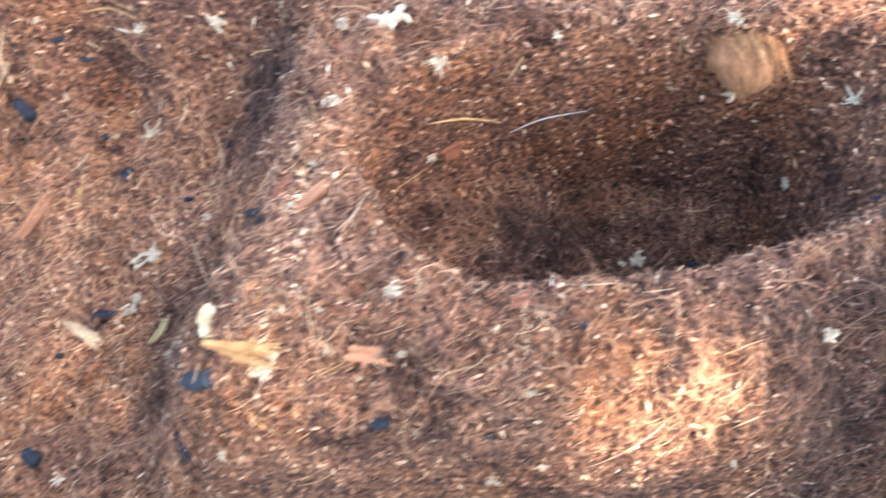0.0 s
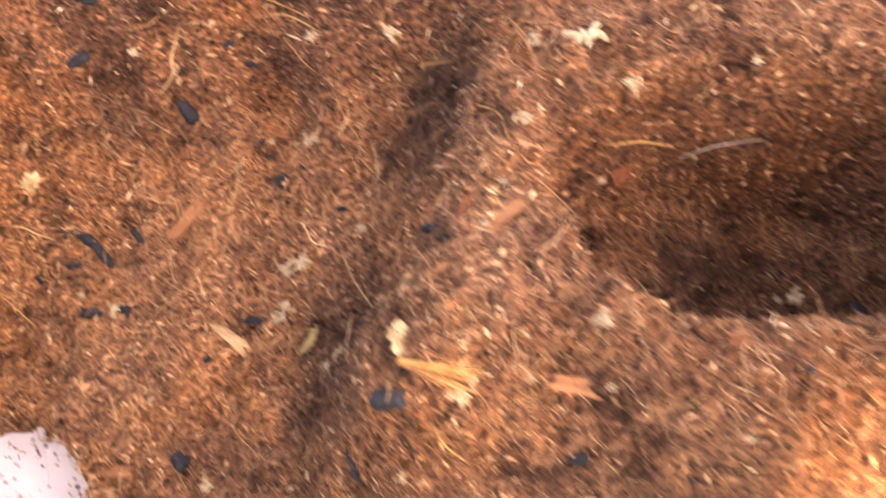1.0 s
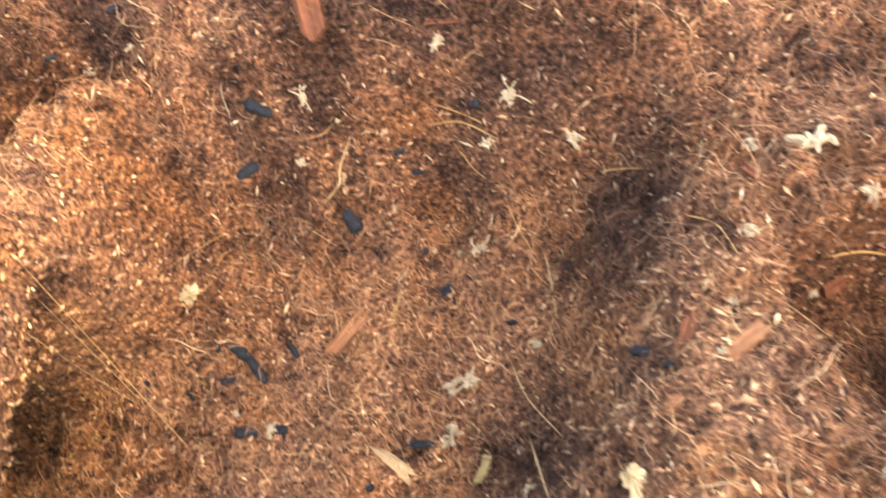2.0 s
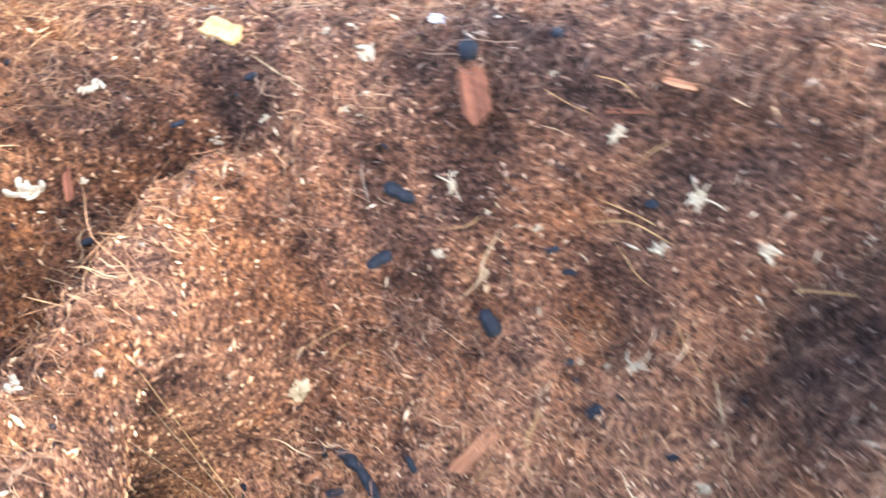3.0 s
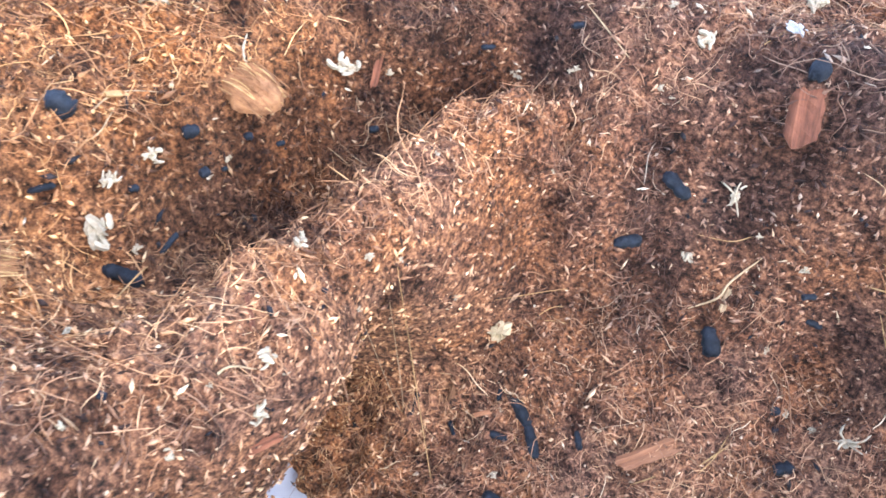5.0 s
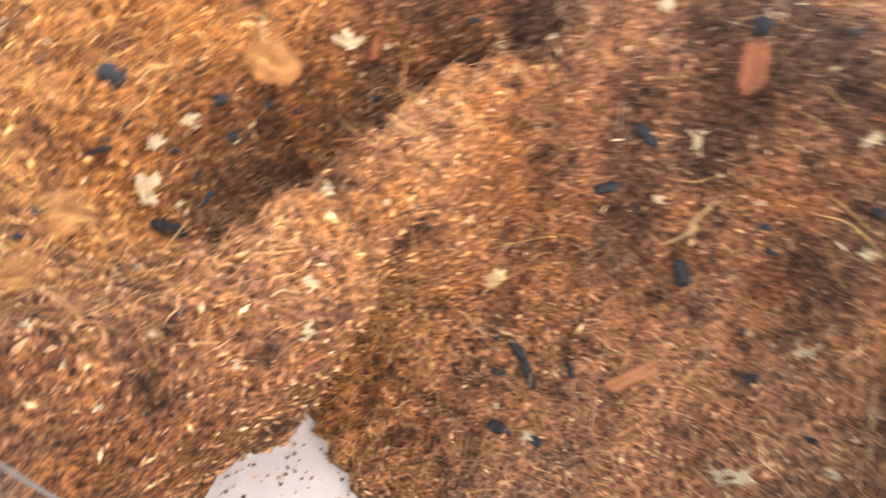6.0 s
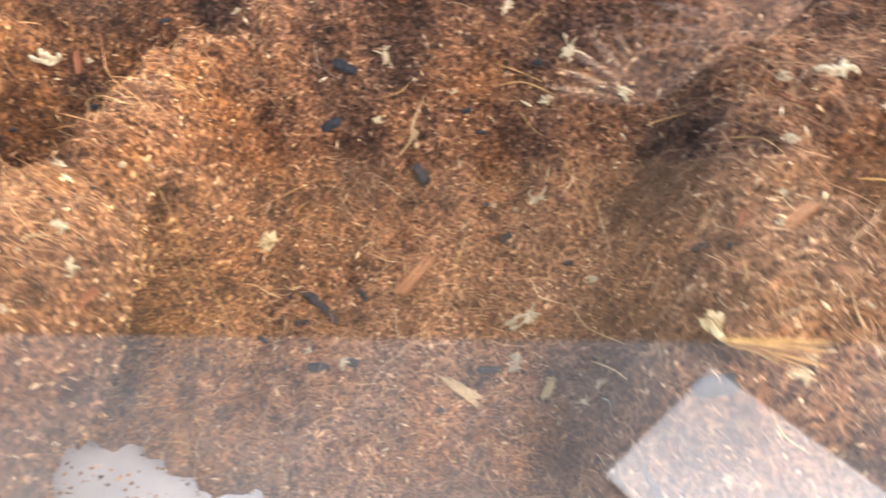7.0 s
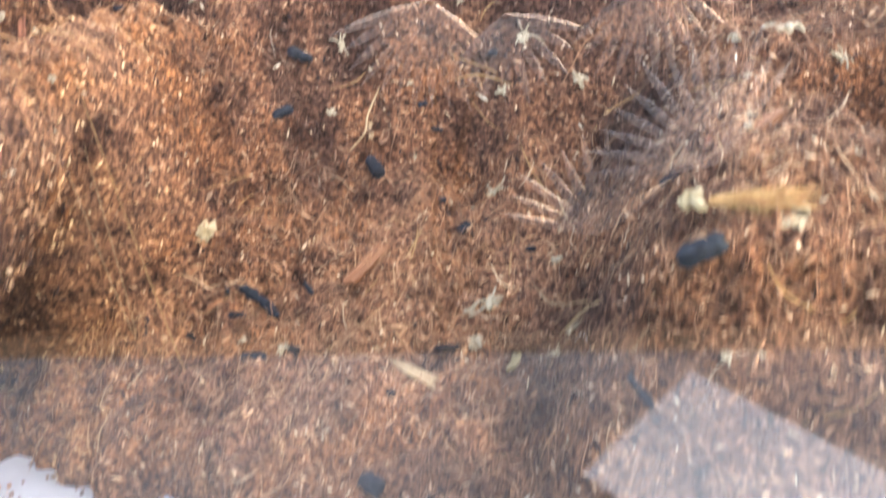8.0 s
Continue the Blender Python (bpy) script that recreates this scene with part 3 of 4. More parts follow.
def ragged(radius, aspect, prongs, thick, deep=0.5):
    """A torn, crumpled flake: an uneven outline round a raised middle, with thickness."""
    n = 22
    outer = []
    spikes = [dice.random() * n for _ in range(prongs)]
    for i in range(n):
        near = max([1 - min(abs(i - s), n - abs(i - s)) / 1.5 for s in spikes] + [0])
        outer.append(radius * (dice.uniform(0.42, 0.78) + near * dice.uniform(0.35, 0.95) * deep * 2))
    vs, fs = [], []
    sx, sy = aspect ** 0.5, aspect ** -0.5
    for ring, up in ((0.0, 1.0), (0.45, 0.9), (1.0, 0.5)):
        for i in range(n):
            a = 2 * math.pi * i / n
            w = outer[i] * ring
            vs.append((w * math.cos(a) * sx, w * math.sin(a) * sy, thick * (up + dice.uniform(-0.45, 0.45)) + dice.uniform(0, 0.22) * radius * ring))
    for i in range(n):
        a = 2 * math.pi * i / n
        w = outer[i] * 0.92
        vs.append((w * math.cos(a) * sx, w * math.sin(a) * sy, vs[2 * n + i][2] - thick * 0.9))
    for r in range(3):
        for i in range(n):
            j = (i + 1) % n
            fs.append((r * n + i, (r + 1) * n + i, (r + 1) * n + j, r * n + j))
    fs.append(tuple(range(3 * n, 4 * n))[::-1])
    return vs, fs


def tube(points, radius, seg=5, steps=7, ends=0.35):
    """A smooth tapering strand through the points."""
    pts = [Vector(p) for p in points]
    pts = [2 * pts[0] - pts[1]] + pts + [2 * pts[-1] - pts[-2]]
    line = []
    for i in range(1, len(pts) - 2):
        p0, p1, p2, p3 = pts[i - 1:i + 3]
        for k in range(steps + (i == len(pts) - 3)):
            t = k / steps
            line.append(0.5 * ((2 * p1) + (p2 - p0) * t + (2 * p0 - 5 * p1 + 4 * p2 - p3) * t * t + (3 * p1 - p0 - 3 * p2 + p3) * t ** 3))
    vs, fs, n = [], [], len(line)
    for i, c in enumerate(line):
        way = (line[min(i + 1, n - 1)] - line[max(i - 1, 0)]).normalized()
        side = way.cross(Vector((0.1, 0.2, 1))).normalized()
        up = side.cross(way)
        s = abs(2 * i / (n - 1) - 1)
        r = radius * (1 - (1 - ends) * s ** 4) * dice.uniform(0.85, 1.15)
        for k in range(seg):
            a = 2 * math.pi * k / seg
            vs.append(c + side * (r * math.cos(a)) + up * (r * math.sin(a)))
    for i in range(n - 1):
        for k in range(seg):
            a, b = i * seg + k, i * seg + (k + 1) % seg
            fs.append((a, b, b + seg, a + seg))
    fs += [tuple(range(seg))[::-1], tuple(range((n - 1) * seg, n * seg))]
    return vs, fs


def add_piece(owner, name, vs, fs, material):
    """A part laid in its owner's own axes."""
    o = new(name, mesh_from(name, vs, fs, material))
    o.parent = owner
    return o


def shreds(owner, radius, aspect, count, fat):
    """Short torn shreds clotted on a flake."""
    for k in range(count):
        a, b = dice.uniform(0, 6.28), dice.uniform(0, 6.28)
        c = Vector((math.cos(a) * aspect ** 0.5, math.sin(a) * aspect ** -0.5, 0)) * radius * dice.uniform(0.1, 0.62)
        way = Vector((math.cos(b), math.sin(b), 0)) * radius * dice.uniform(0.22, 0.48)
        side = Vector((-way.y, way.x, 0)) * dice.uniform(-0.5, 0.5)
        h = radius * dice.uniform(0.12, 0.42)
        tv, tf = tube([c - way + Vector((0, 0, h * 0.5)), c + side + Vector((0, 0, h)), c + way + Vector((0, 0, h * dice.uniform(0.3, 1.1)))], radius * dice.uniform(0.6, 1.4) * fat, 5, 3, 0.4)
        add_piece(owner, "shred", tv, tf, WHITE)


def flake(x, y, radius, aspect):
    vs, fs = ragged(radius * 0.50, aspect, 3, radius * 0.22)
    size = "large" if radius > 0.0035 else "small"
    ob = thing("white_flake", vs, fs, WHITE, size + " torn off-white dried flake lying on brown soil", "flake", "white flakes on the soil", False)
    shreds(ob, radius * 0.95, aspect, 9 if radius > 0.0022 else 5, 0.13)
    return settle(ob, x, y, dice.uniform(0, 360), -0.0002)


def grey_flake(x, y, radius, aspect):
    vs, fs = ragged(radius, aspect, 3, radius * 0.25)
    return settle(thing("grey_flake", vs, fs, GREY, "dull grey dried flake lying on brown soil", "flake", "", False), x, y, dice.uniform(0, 360), -0.0003)


def sponge(x, y, radius, aspect):
    vs, fs = ragged(radius, aspect, 5, radius * 0.5, 0.25)
    return settle(thing("cream_flake", vs, fs, CREAM, "spongy cream-yellow flake lying on brown soil", "flake", "", False), x, y, dice.uniform(0, 360), 0.0)


WORDS = {"rust": "rust-brown", "pink": "pale pinkish", "pale": "pale cream", "straw": "straw-yellow", "white": "off-white", "grey": "grey"}


def strand(points, radius, shade):
    radius = radius * 0.55
    up = max(radius, 0.0002)
    line = []
    for i, (x, y) in enumerate(points):
        p, nrm = rest(x, y)
        line.append(p + nrm * (up * (0.6 if i in (0, len(points) - 1) else 2.2)))
    vs, fs = tube(line, radius)
    name = "fibre" if radius < 0.00035 else "root_strand"
    return thing(name, vs, fs, SHADES[shade], WORDS[shade] + " plant fibre curling over the brown soil", "fibre", "loose fibres on the soil")


def root_flake(x, y, radius, aspect):
    """A white rootlet torn to a star of crooked prongs."""
    p, nrm = rest(x, y)
    vs, fs = ragged(radius * 0.42, aspect * 1.3, 3, radius * 0.16)
    ob = thing("white_rootlet", vs, fs, WHITE, "branched off-white dried rootlet lying on brown soil", "rootlet", "white flakes on the soil", False)
    base = dice.uniform(0, 6.28)
    for k in range(6):
        a = base + k * 1.05 + dice.uniform(-0.75, 0.75)
        ln = radius * dice.uniform(0.3, 1.25)
        stretch = Vector((math.cos(a) * aspect ** 0.5, math.sin(a) * aspect ** -0.5, 0))
        b = a + dice.uniform(-0.9, 0.9)
        mid = stretch * ln * 0.5 + Vector((0, 0, radius * dice.uniform(0.15, 0.4)))
        tip = stretch * ln * 0.6 + Vector((math.cos(b), math.sin(b), 0)) * ln * 0.4 + Vector((0, 0, radius * dice.uniform(0.0, 0.35)))
        tv, tf = tube([Vector((0, 0, radius * 0.15)), mid, tip], radius * dice.uniform(0.03, 0.07), 5, 4, 0.3)
        add_piece(ob, "prong", tv, tf, WHITE)
    return settle(ob, x, y, dice.uniform(0, 360), -0.0003)


def slab_mesh(length, wide, thick, curl=0.0, nx=9, ny=5, taper=0.0):
    """A splintered flat piece with torn ends."""
    left = [dice.uniform(-0.10, 0.10) for _ in range(ny)]
    right = [dice.uniform(-0.10, 0.10) for _ in range(ny)]
    edge = [[dice.uniform(0.80, 1.05) for _ in range(nx)] for _ in range(2)]
    vs, fs = [], []
    for top in (1, 0):
        for i in range(nx):
            for j in range(ny):
                s, t = -1 + 2 * i / (nx - 1), -1 + 2 * j / (ny - 1)
                x = s * length / 2 + (left[j] if s < 0 else right[j]) * length * abs(s) ** 2
                y = t * wide / 2 * edge[0 if t < 0 else 1][i] * (1 + taper * s)
                z = curl * length * s * s - curl * length * 0.3 + (thick if top else 0.0) * (1 - 0.25 * abs(t) ** 3) + dice.uniform(-0.10, 0.10) * thick + (0.22 * thick * math.sin(j * 2.2 + 1) if top else 0)
                vs.append((x, y, z))
    m = nx * ny
    for i in range(nx - 1):
        for j in range(ny - 1):
            a = i * ny + j
            fs.append((a, a + ny, a + ny + 1, a + 1))
            fs.append((m + a, m + a + 1, m + a + ny + 1, m + a + ny))
    rim = [i * ny for i in range(nx)] + [(nx - 1) * ny + j for j in range(1, ny)] + [i * ny + ny - 1 for i in range(nx - 2, -1, -1)] + [j for j in range(ny - 2, 0, -1)]
    for a, b in zip(rim, rim[1:] + rim[:1]):
        fs.append((a, m + a, m + b, b))
    return vs, fs


CHIPS = {"rust": ("wood_chip", "rust-red splintered wood chip lying on brown soil", "wood chip"), "pink": ("husk_chip", "pale orange fibrous husk chip lying on brown soil", "husk chip"),
         "pale": ("husk_chip", "pale cream husk sliver lying on brown soil", "husk chip"), "straw": ("husk_chip", "straw-yellow flat husk piece lying on brown soil", "husk chip"),
         "bark": ("bark_strip", "dark brown bark strip lying along the bank", "bark"), "olive": ("dry_leaf", "small dull olive dry leaf standing on soil", "leaf")}


def chip(x, y, turn, length, wide, shade, top=0.3):
    length, wide = length * 0.88, wide * 0.82
    vs, fs = slab_mesh(length, wide, min(wide * 0.30, 0.0020), dice.uniform(-0.05, 0.10))
    name, label, cat = CHIPS[shade]
    return settle(thing(name, vs, fs, SHADES[shade], label, cat, "", False), x, y, turn, -0.0002, 0.7, top)


def bone_chip(x, y, turn, length, wide):
    vs, fs = slab_mesh(length, wide * 0.7, wide * 0.35, 0.04, 9, 5, 0.6)
    return settle(thing("split_twig", vs, fs, PALE, "pale split twig, thin at one end and flared at the other", "twig", "", False), x, y, turn, -0.0004)


def tuft(x, y, turn, length, wide):
    """A brush of husk fibres, bound at one end and fanned at the other."""
    ob = tagged(new("fibre_tuft"), "brush of straw-yellow husk fibres lying on soil", "fibre tuft")
    for k in range(46):
        s, h = dice.uniform(-1, 1), dice.random()
        ln = length * dice.uniform(0.55, 1.08)
        pts = [Vector((-length / 2, s * wide * 0.10, 0.0006 + h * wide * 0.12)), Vector((-length / 2 + ln * 0.55, s * wide * 0.26, 0.0008 + h * wide * 0.26)),
               Vector((-length / 2 + ln, s * wide * dice.uniform(0.4, 0.62), 0.0006 + h * wide * dice.uniform(0.1, 0.4)))]
        tv, tf = tube(pts, 0.00017, 4, 4, 0.4)
        add_piece(ob, "fibre", tv, tf, HUSK if k % 3 == 0 else STRAW)
    return settle(ob, x, y, turn, 0.0)


def husk(x, y, radius):
    """A rounded, grooved piece of husk, half sunk in the soil."""
    radius = radius * 0.82
    vs, fs, nu_, nv_ = [], [], 26, 9
    w0 = dice.uniform(0, 6.28)
    for j in range(nv_):
        q = j / (nv_ - 1) * math.pi / 2
        for i in range(nu_):
            a = 2 * math.pi * i / nu_
            w = radius * (1 + 0.10 * math.sin(2 * a + w0) + 0.02 * math.sin(5 * a + 2 * q + w0) + dice.uniform(-0.03, 0.03)) * (1.22 if math.cos(a) > 0 else 1.0)
            vs.append((w * math.cos(a) * math.cos(q), 0.85 * w * math.sin(a) * math.cos(q), 0.66 * radius * math.sin(q) * (1 + 0.14 * math.sin(3 * a + w0) * math.cos(q) + dice.uniform(-0.07, 0.07))))
    for j in range(nv_ - 1):
        for i in range(nu_):
            a, b = j * nu_ + i, j * nu_ + (i + 1) % nu_
            fs.append((a, b, b + nu_, a + nu_))
    ob = thing("husk_piece", vs, fs, HUSK, "rounded orange-brown fibrous husk piece sunk in soil", "husk")
    for k in range(80):
        y0, h = dice.uniform(-0.85, 0.85), dice.uniform(0.96, 1.14)
        lift = 0.66 * radius * h * math.sqrt(1 - y0 * y0)
        pts = [Vector((-radius * dice.uniform(0.7, 1.2), 0.85 * radius * y0, 0.0003)), Vector((dice.uniform(-0.3, 0.3) * radius, 0.85 * radius * (y0 + dice.uniform(-0.12, 0.12)), lift + 0.0002)),
               Vector((radius * dice.uniform(0.8, 1.45), 0.85 * radius * (y0 + dice.uniform(-0.2, 0.2)), 0.0003 + dice.random() * 0.001))]
        tv, tf = tube(pts, dice.uniform(0.00008, 0.00020), 4, 5, 0.4)
        add_piece(ob, "fibre", tv, tf, STRAW if k % 7 == 0 else HUSK)
    return settle(ob, x, y, dice.uniform(0, 360), radius * 0.05, 0.35)


pellet(-0.2229, 0.0507, 12, 0.0089, 0.0034)
pellet(-0.2278, 0.0791, 62, 0.0034, 0.0027)
pellet(-0.2134, 0.1159, 52, 0.0024, 0.0019)
pellet(-0.1833, 0.0839, 109, 0.0096, 0.0015)
pellet(-0.1458, 0.143, -23, 0.0079, 0.0032)
pellet(-0.1509, 0.1327, 38, 0.0066, 0.003)
pellet(-0.1236, 0.1283, -52, 0.0074, 0.004)
pellet(-0.1573, 0.0963, -32, 0.0097, 0.0031)
pellet(-0.1505, 0.0907, -43, 0.0087, 0.0031)
pellet(-0.1587, 0.087, 18, 0.0055, 0.0021)
pellet(-0.1403, 0.097, -49, 0.005, 0.0018)
pellet(-0.1712, 0.0837, -39, 0.0041, 0.0015)
pellet(-0.096, 0.114, 40, 0.0045, 0.0032)
pellet(-0.1036, 0.1244, 39, 0.0028, 0.0022)
pellet(-0.1013, 0.1218, 37, 0.002, 0.0015)
pellet(-0.1055, 0.1416, 2, 0.0039, 0.0018)
pellet(-0.1097, 0.1416, 35, 0.0033, 0.0016)
lump(-0.1294, 0.158, -2, 0.0039, 0.0047)
pellet(-0.1812, 0.0511, 41, 0.0019, 0.0009)
pellet(-0.1922, 0.0307, 33, 0.001, 0.0013)
pellet(-0.1801, 0.1538, 25, 0.0032, 0.0016)
pellet(-0.2002, 0.1466, 40, 0.0035, 0.0013)
pellet(-0.2219, 0.0613, 102, 0.0058, 0.0012)
lump(-0.2252, 0.0766, 75, 0.0023, 0.0022)
pellet(-0.225, 0.0894, 47, 0.0017, 0.0017)
pellet(-0.2225, 0.095, 63, 0.0021, 0.0013)
pellet(-0.2246, 0.0809, 47, 0.0014, 0.0011)
pellet(-0.2266, 0.0627, 71, 0.0019, 0.0015)
pellet(-0.1857, 0.0687, 31, 0.001, 0.001)
pellet(-0.1643, 0.0974, 109, 0.0046, 0.0014)
flake(-0.2264, 0.053, 0.0052, 1.4)
flake(-0.2282, 0.0605, 0.0028, 1.3)
flake(-0.2286, 0.0699, 0.0029, 1)
flake(-0.1958, 0.0739, 0.0033, 1.7)
flake(-0.186, 0.081, 0.0018, 1)
flake(-0.183, 0.0868, 0.0014, 1.4)
sponge(-0.1715, 0.1069, 0.0042, 1)
flake(-0.1371, 0.1379, 0.0024, 1.5)
flake(-0.1525, 0.1583, 0.0033, 1.1)
flake(-0.1572, 0.1498, 0.0017, 1.3)
root_flake(-0.1333, 0.1449, 0.0042, 1.2)
flake(-0.1925, 0.1474, 0.0019, 1.4)
flake(-0.2164, 0.1275, 0.0017, 1.3)
flake(-0.2461, 0.0944, 0.0051, 1.5)
flake(-0.2314, 0.1165, 0.0031, 1)
flake(-0.2214, 0.118, 0.0046, 2.2)
flake(-0.1391, 0.1982, 0.0047, 1.3)
flake(-0.0935, 0.1269, 0.0019, 1.8)
root_flake(-0.0871, 0.1243, 0.0044, 1.4)
flake(-0.1131, 0.1431, 0.0016, 1)
flake(-0.2226, 0.056, 0.0017, 1.5)
flake(-0.1832, 0.0309, 0.0017, 1)
flake(-0.1792, 0.0516, 0.0009, 1.5)
flake(-0.1879, 0.0348, 0.0008, 1.3)
flake(-0.2083, 0.0351, 0.0014, 1.4)
flake(-0.1776, 0.0974, 0.0013, 2)
flake(-0.1848, 0.074, 0.0012, 1.4)
flake(-0.1114, 0.1562, 0.0013, 1)
flake(-0.125, 0.1427, 0.0012, 1)
flake(-0.1543, 0.1493, 0.0011, 1)
flake(-0.187, 0.1067, 0.001, 1)
flake(-0.1723, 0.1321, 0.0012, 1.5)
flake(-0.1117, 0.1318, 0.0013, 1.4)
flake(-0.1749, 0.1438, 0.0009, 1)
grey_flake(-0.1371, 0.1647, 0.003, 1.3)
chip(-0.2181, 0.1252, -63, 0.0108, 0.0024, "rust")
chip(-0.1238, 0.1015, 49, 0.016, 0.0054, "pink")
chip(-0.1651, 0.0893, 42, 0.0055, 0.0017, "pink")
strand([(-0.1317, 0.1313), (-0.1266, 0.1346), (-0.126, 0.1371), (-0.1222, 0.1414)], 0.00056, "pale")
chip(-0.125, 0.1354, 95, 0.0085, 0.0021, "pale")
strand([(-0.1731, 0.1081), (-0.1611, 0.1211), (-0.1452, 0.1302)], 0.00022, "straw")
strand([(-0.233, 0.0575), (-0.2326, 0.0636), (-0.2339, 0.0706)], 0.00027, "pale")
strand([(-0.2359, 0.0719), (-0.2337, 0.0758), (-0.2309, 0.0802)], 0.0002, "pale")
strand([(-0.1802, 0.1568), (-0.1727, 0.1533), (-0.1658, 0.1512)], 0.00033, "pale")
strand([(-0.1444, 0.157), (-0.1418, 0.1603), (-0.1389, 0.1632)], 0.00019, "straw")
strand([(-0.1117, 0.1039), (-0.1102, 0.109), (-0.1097, 0.1143)], 0.0003, "straw")
strand([(-0.1023, 0.1478), (-0.0985, 0.1472), (-0.0958, 0.1464)], 0.00034, "pink")
strand([(-0.1568, 0.091), (-0.1535, 0.0889), (-0.1488, 0.0849)], 0.00024, "straw")
strand([(-0.1856, 0.0743), (-0.1843, 0.079), (-0.184, 0.0829)], 0.00017, "pale")
strand([(-0.1372, 0.1402), (-0.13, 0.1409), (-0.1261, 0.1424)], 0.00021, "straw")
strand([(-0.2351, 0.0659), (-0.2357, 0.0696), (-0.235, 0.072)], 0.00034, "pale")
strand([(-0.2314, 0.102), (-0.2295, 0.0978), (-0.2272, 0.0969)], 0.00049, "white")
husk(-0.2274, 0.0947, 0.0077)
chip(-0.1759, 0.0917, 103, 0.0159, 0.0023, "bark")
strand([(-0.1647, 0.1147), (-0.1619, 0.1185), (-0.1586, 0.12)], 0.00023, "straw")
strand([(-0.1673, 0.1118), (-0.1614, 0.1164), (-0.1514, 0.1189)], 0.00023, "straw")
pellet(-0.1126, 0.0322, -44, 0.0055, 0.0044)
pellet(-0.0606, 0.0297, -66, 0.0074, 0.0018)
pellet(-0.0466, 0.0837, -16, 0.0049, 0.0024)
pellet(-0.0768, 0.1064, 16, 0.0029, 0.0018)
lump(-0.013, 0.0308, 9, 0.0041, 0.0029)
pellet(0.0101, 0.0288, -3, 0.0022, 0.0017)
pellet(0.028, 0.047, 55, 0.0027, 0.0015)
pellet(-0.1124, 0.0612, 11, 0.0017, 0.002)
pellet(0.0819, 0.0941, -34, 0.0053, 0.0031)
pellet(0.1039, 0.0836, -47, 0.0024, 0.0022)
flake(-0.0097, 0.0543, 0.0031, 1.2)
flake(-0.0129, 0.1252, 0.0061, 1.5)
flake(-0.0242, 0.1256, 0.0026, 1.4)
root_flake(-0.0012, 0.1157, 0.0043, 1)
flake(-0.0263, 0.1054, 0.0028, 1.7)
root_flake(-0.0875, 0.0918, 0.0067, 1.3)
flake(-0.092, 0.0738, 0.0036, 2)
flake(-0.0696, 0.0996, 0.0025, 1.6)
flake(-0.0352, 0.0426, 0.0026, 1.3)
flake(-0.0081, 0.042, 0.0016, 1)
flake(0.0108, 0.0218, 0.0024, 1.3)
root_flake(-0.1043, 0.0263, 0.004, 1)
flake(-0.0482, 0.0268, 0.002, 1.8)
flake(0.0283, 0.1248, 0.0022, 1.8)
flake(-0.0038, 0.1095, 0.0022, 1.2)
flake(-0.1007, 0.1259, 0.0019, 1)
flake(-0.0303, 0.0898, 0.002, 1.6)
flake(-0.034, 0.0771, 0.0016, 1)
flake(0.0644, 0.0972, 0.0042, 1)
flake(0.0586, 0.097, 0.0023, 1)
flake(0.0844, 0.0504, 0.0031, 1.2)
flake(0.103, 0.1099, 0.003, 1.4)
root_flake(0.1055, 0.1123, 0.0047, 1)
flake(0.0736, 0.1304, 0.0029, 1.2)
flake(-0.0247, 0.05, 0.0011, 1)
flake(0.0216, 0.0238, 0.0018, 1.6)
root_flake(0.0174, 0.0346, 0.0021, 2)
flake(0.0468, 0.0351, 0.0012, 1)
flake(0.0631, 0.0245, 0.0017, 1.6)
root_flake(-0.0233, 0.0434, 0.0019, 1)
flake(0.0805, 0.1254, 0.0042, 2.2)
flake(-0.017, 0.0379, 0.0009, 1)
flake(0.0287, 0.0548, 0.0015, 1.4)
sponge(-0.05, 0.0523, 0.004, 1.4)
chip(-0.043, 0.0669, 48, 0.0055, 0.0028, "pink")
chip(-0.0291, 0.0794, 35, 0.0113, 0.0054, "pink")
chip(0.0022, 0.1137, 35, 0.0066, 0.0059, "rust")
chip(0.0159, 0.0524, 12, 0.0046, 0.004, "rust")
chip(-0.0147, 0.0424, -5, 0.0105, 0.0044, "pink")
bone_chip(-0.1094, 0.0701, -32, 0.0189, 0.0042)
chip(-0.0821, 0.0672, 77, 0.0098, 0.0032, "olive")
chip(-0.0233, 0.1178, -37, 0.0097, 0.0028, "rust")
husk(0.0801, 0.1266, 0.0124)
tuft(-0.0414, 0.044, -12, 0.0170, 0.0058)
strand([(-0.1061, 0.1178), (-0.1087, 0.1117), (-0.1124, 0.105)], 0.00039, "straw")
strand([(-0.1161, 0.1029), (-0.1203, 0.0981), (-0.1243, 0.0938)], 0.0003, "straw")
strand([(0.0191, 0.1202), (0.0287, 0.1227), (0.0419, 0.1252)], 0.0004, "grey")
strand([(-0.0214, 0.0887), (-0.0234, 0.0841), (-0.0273, 0.0795)], 0.00026, "straw")
strand([(-0.0394, 0.0526), (-0.0374, 0.0551), (-0.0339, 0.0571)], 0.00024, "straw")
strand([(-0.0349, 0.029), (-0.0397, 0.0322), (-0.0424, 0.0358)], 0.00037, "straw")
strand([(-0.0036, 0.1115), (0.0056, 0.1167), (0.0167, 0.12)], 0.00066, "straw")
strand([(0.0204, 0.1228), (0.0187, 0.122), (0.017, 0.1212)], 0.00044, "pale")
strand([(0.0572, 0.035), (0.0591, 0.0365), (0.0617, 0.0396)], 0.00031, "white")
strand([(-0.0578, 0.1344), (-0.0538, 0.138), (-0.0386, 0.1265)], 0.00034, "straw")
strand([(-0.0133, 0.101), (-0.0102, 0.1039), (-0.0063, 0.1069)], 0.00029, "straw")
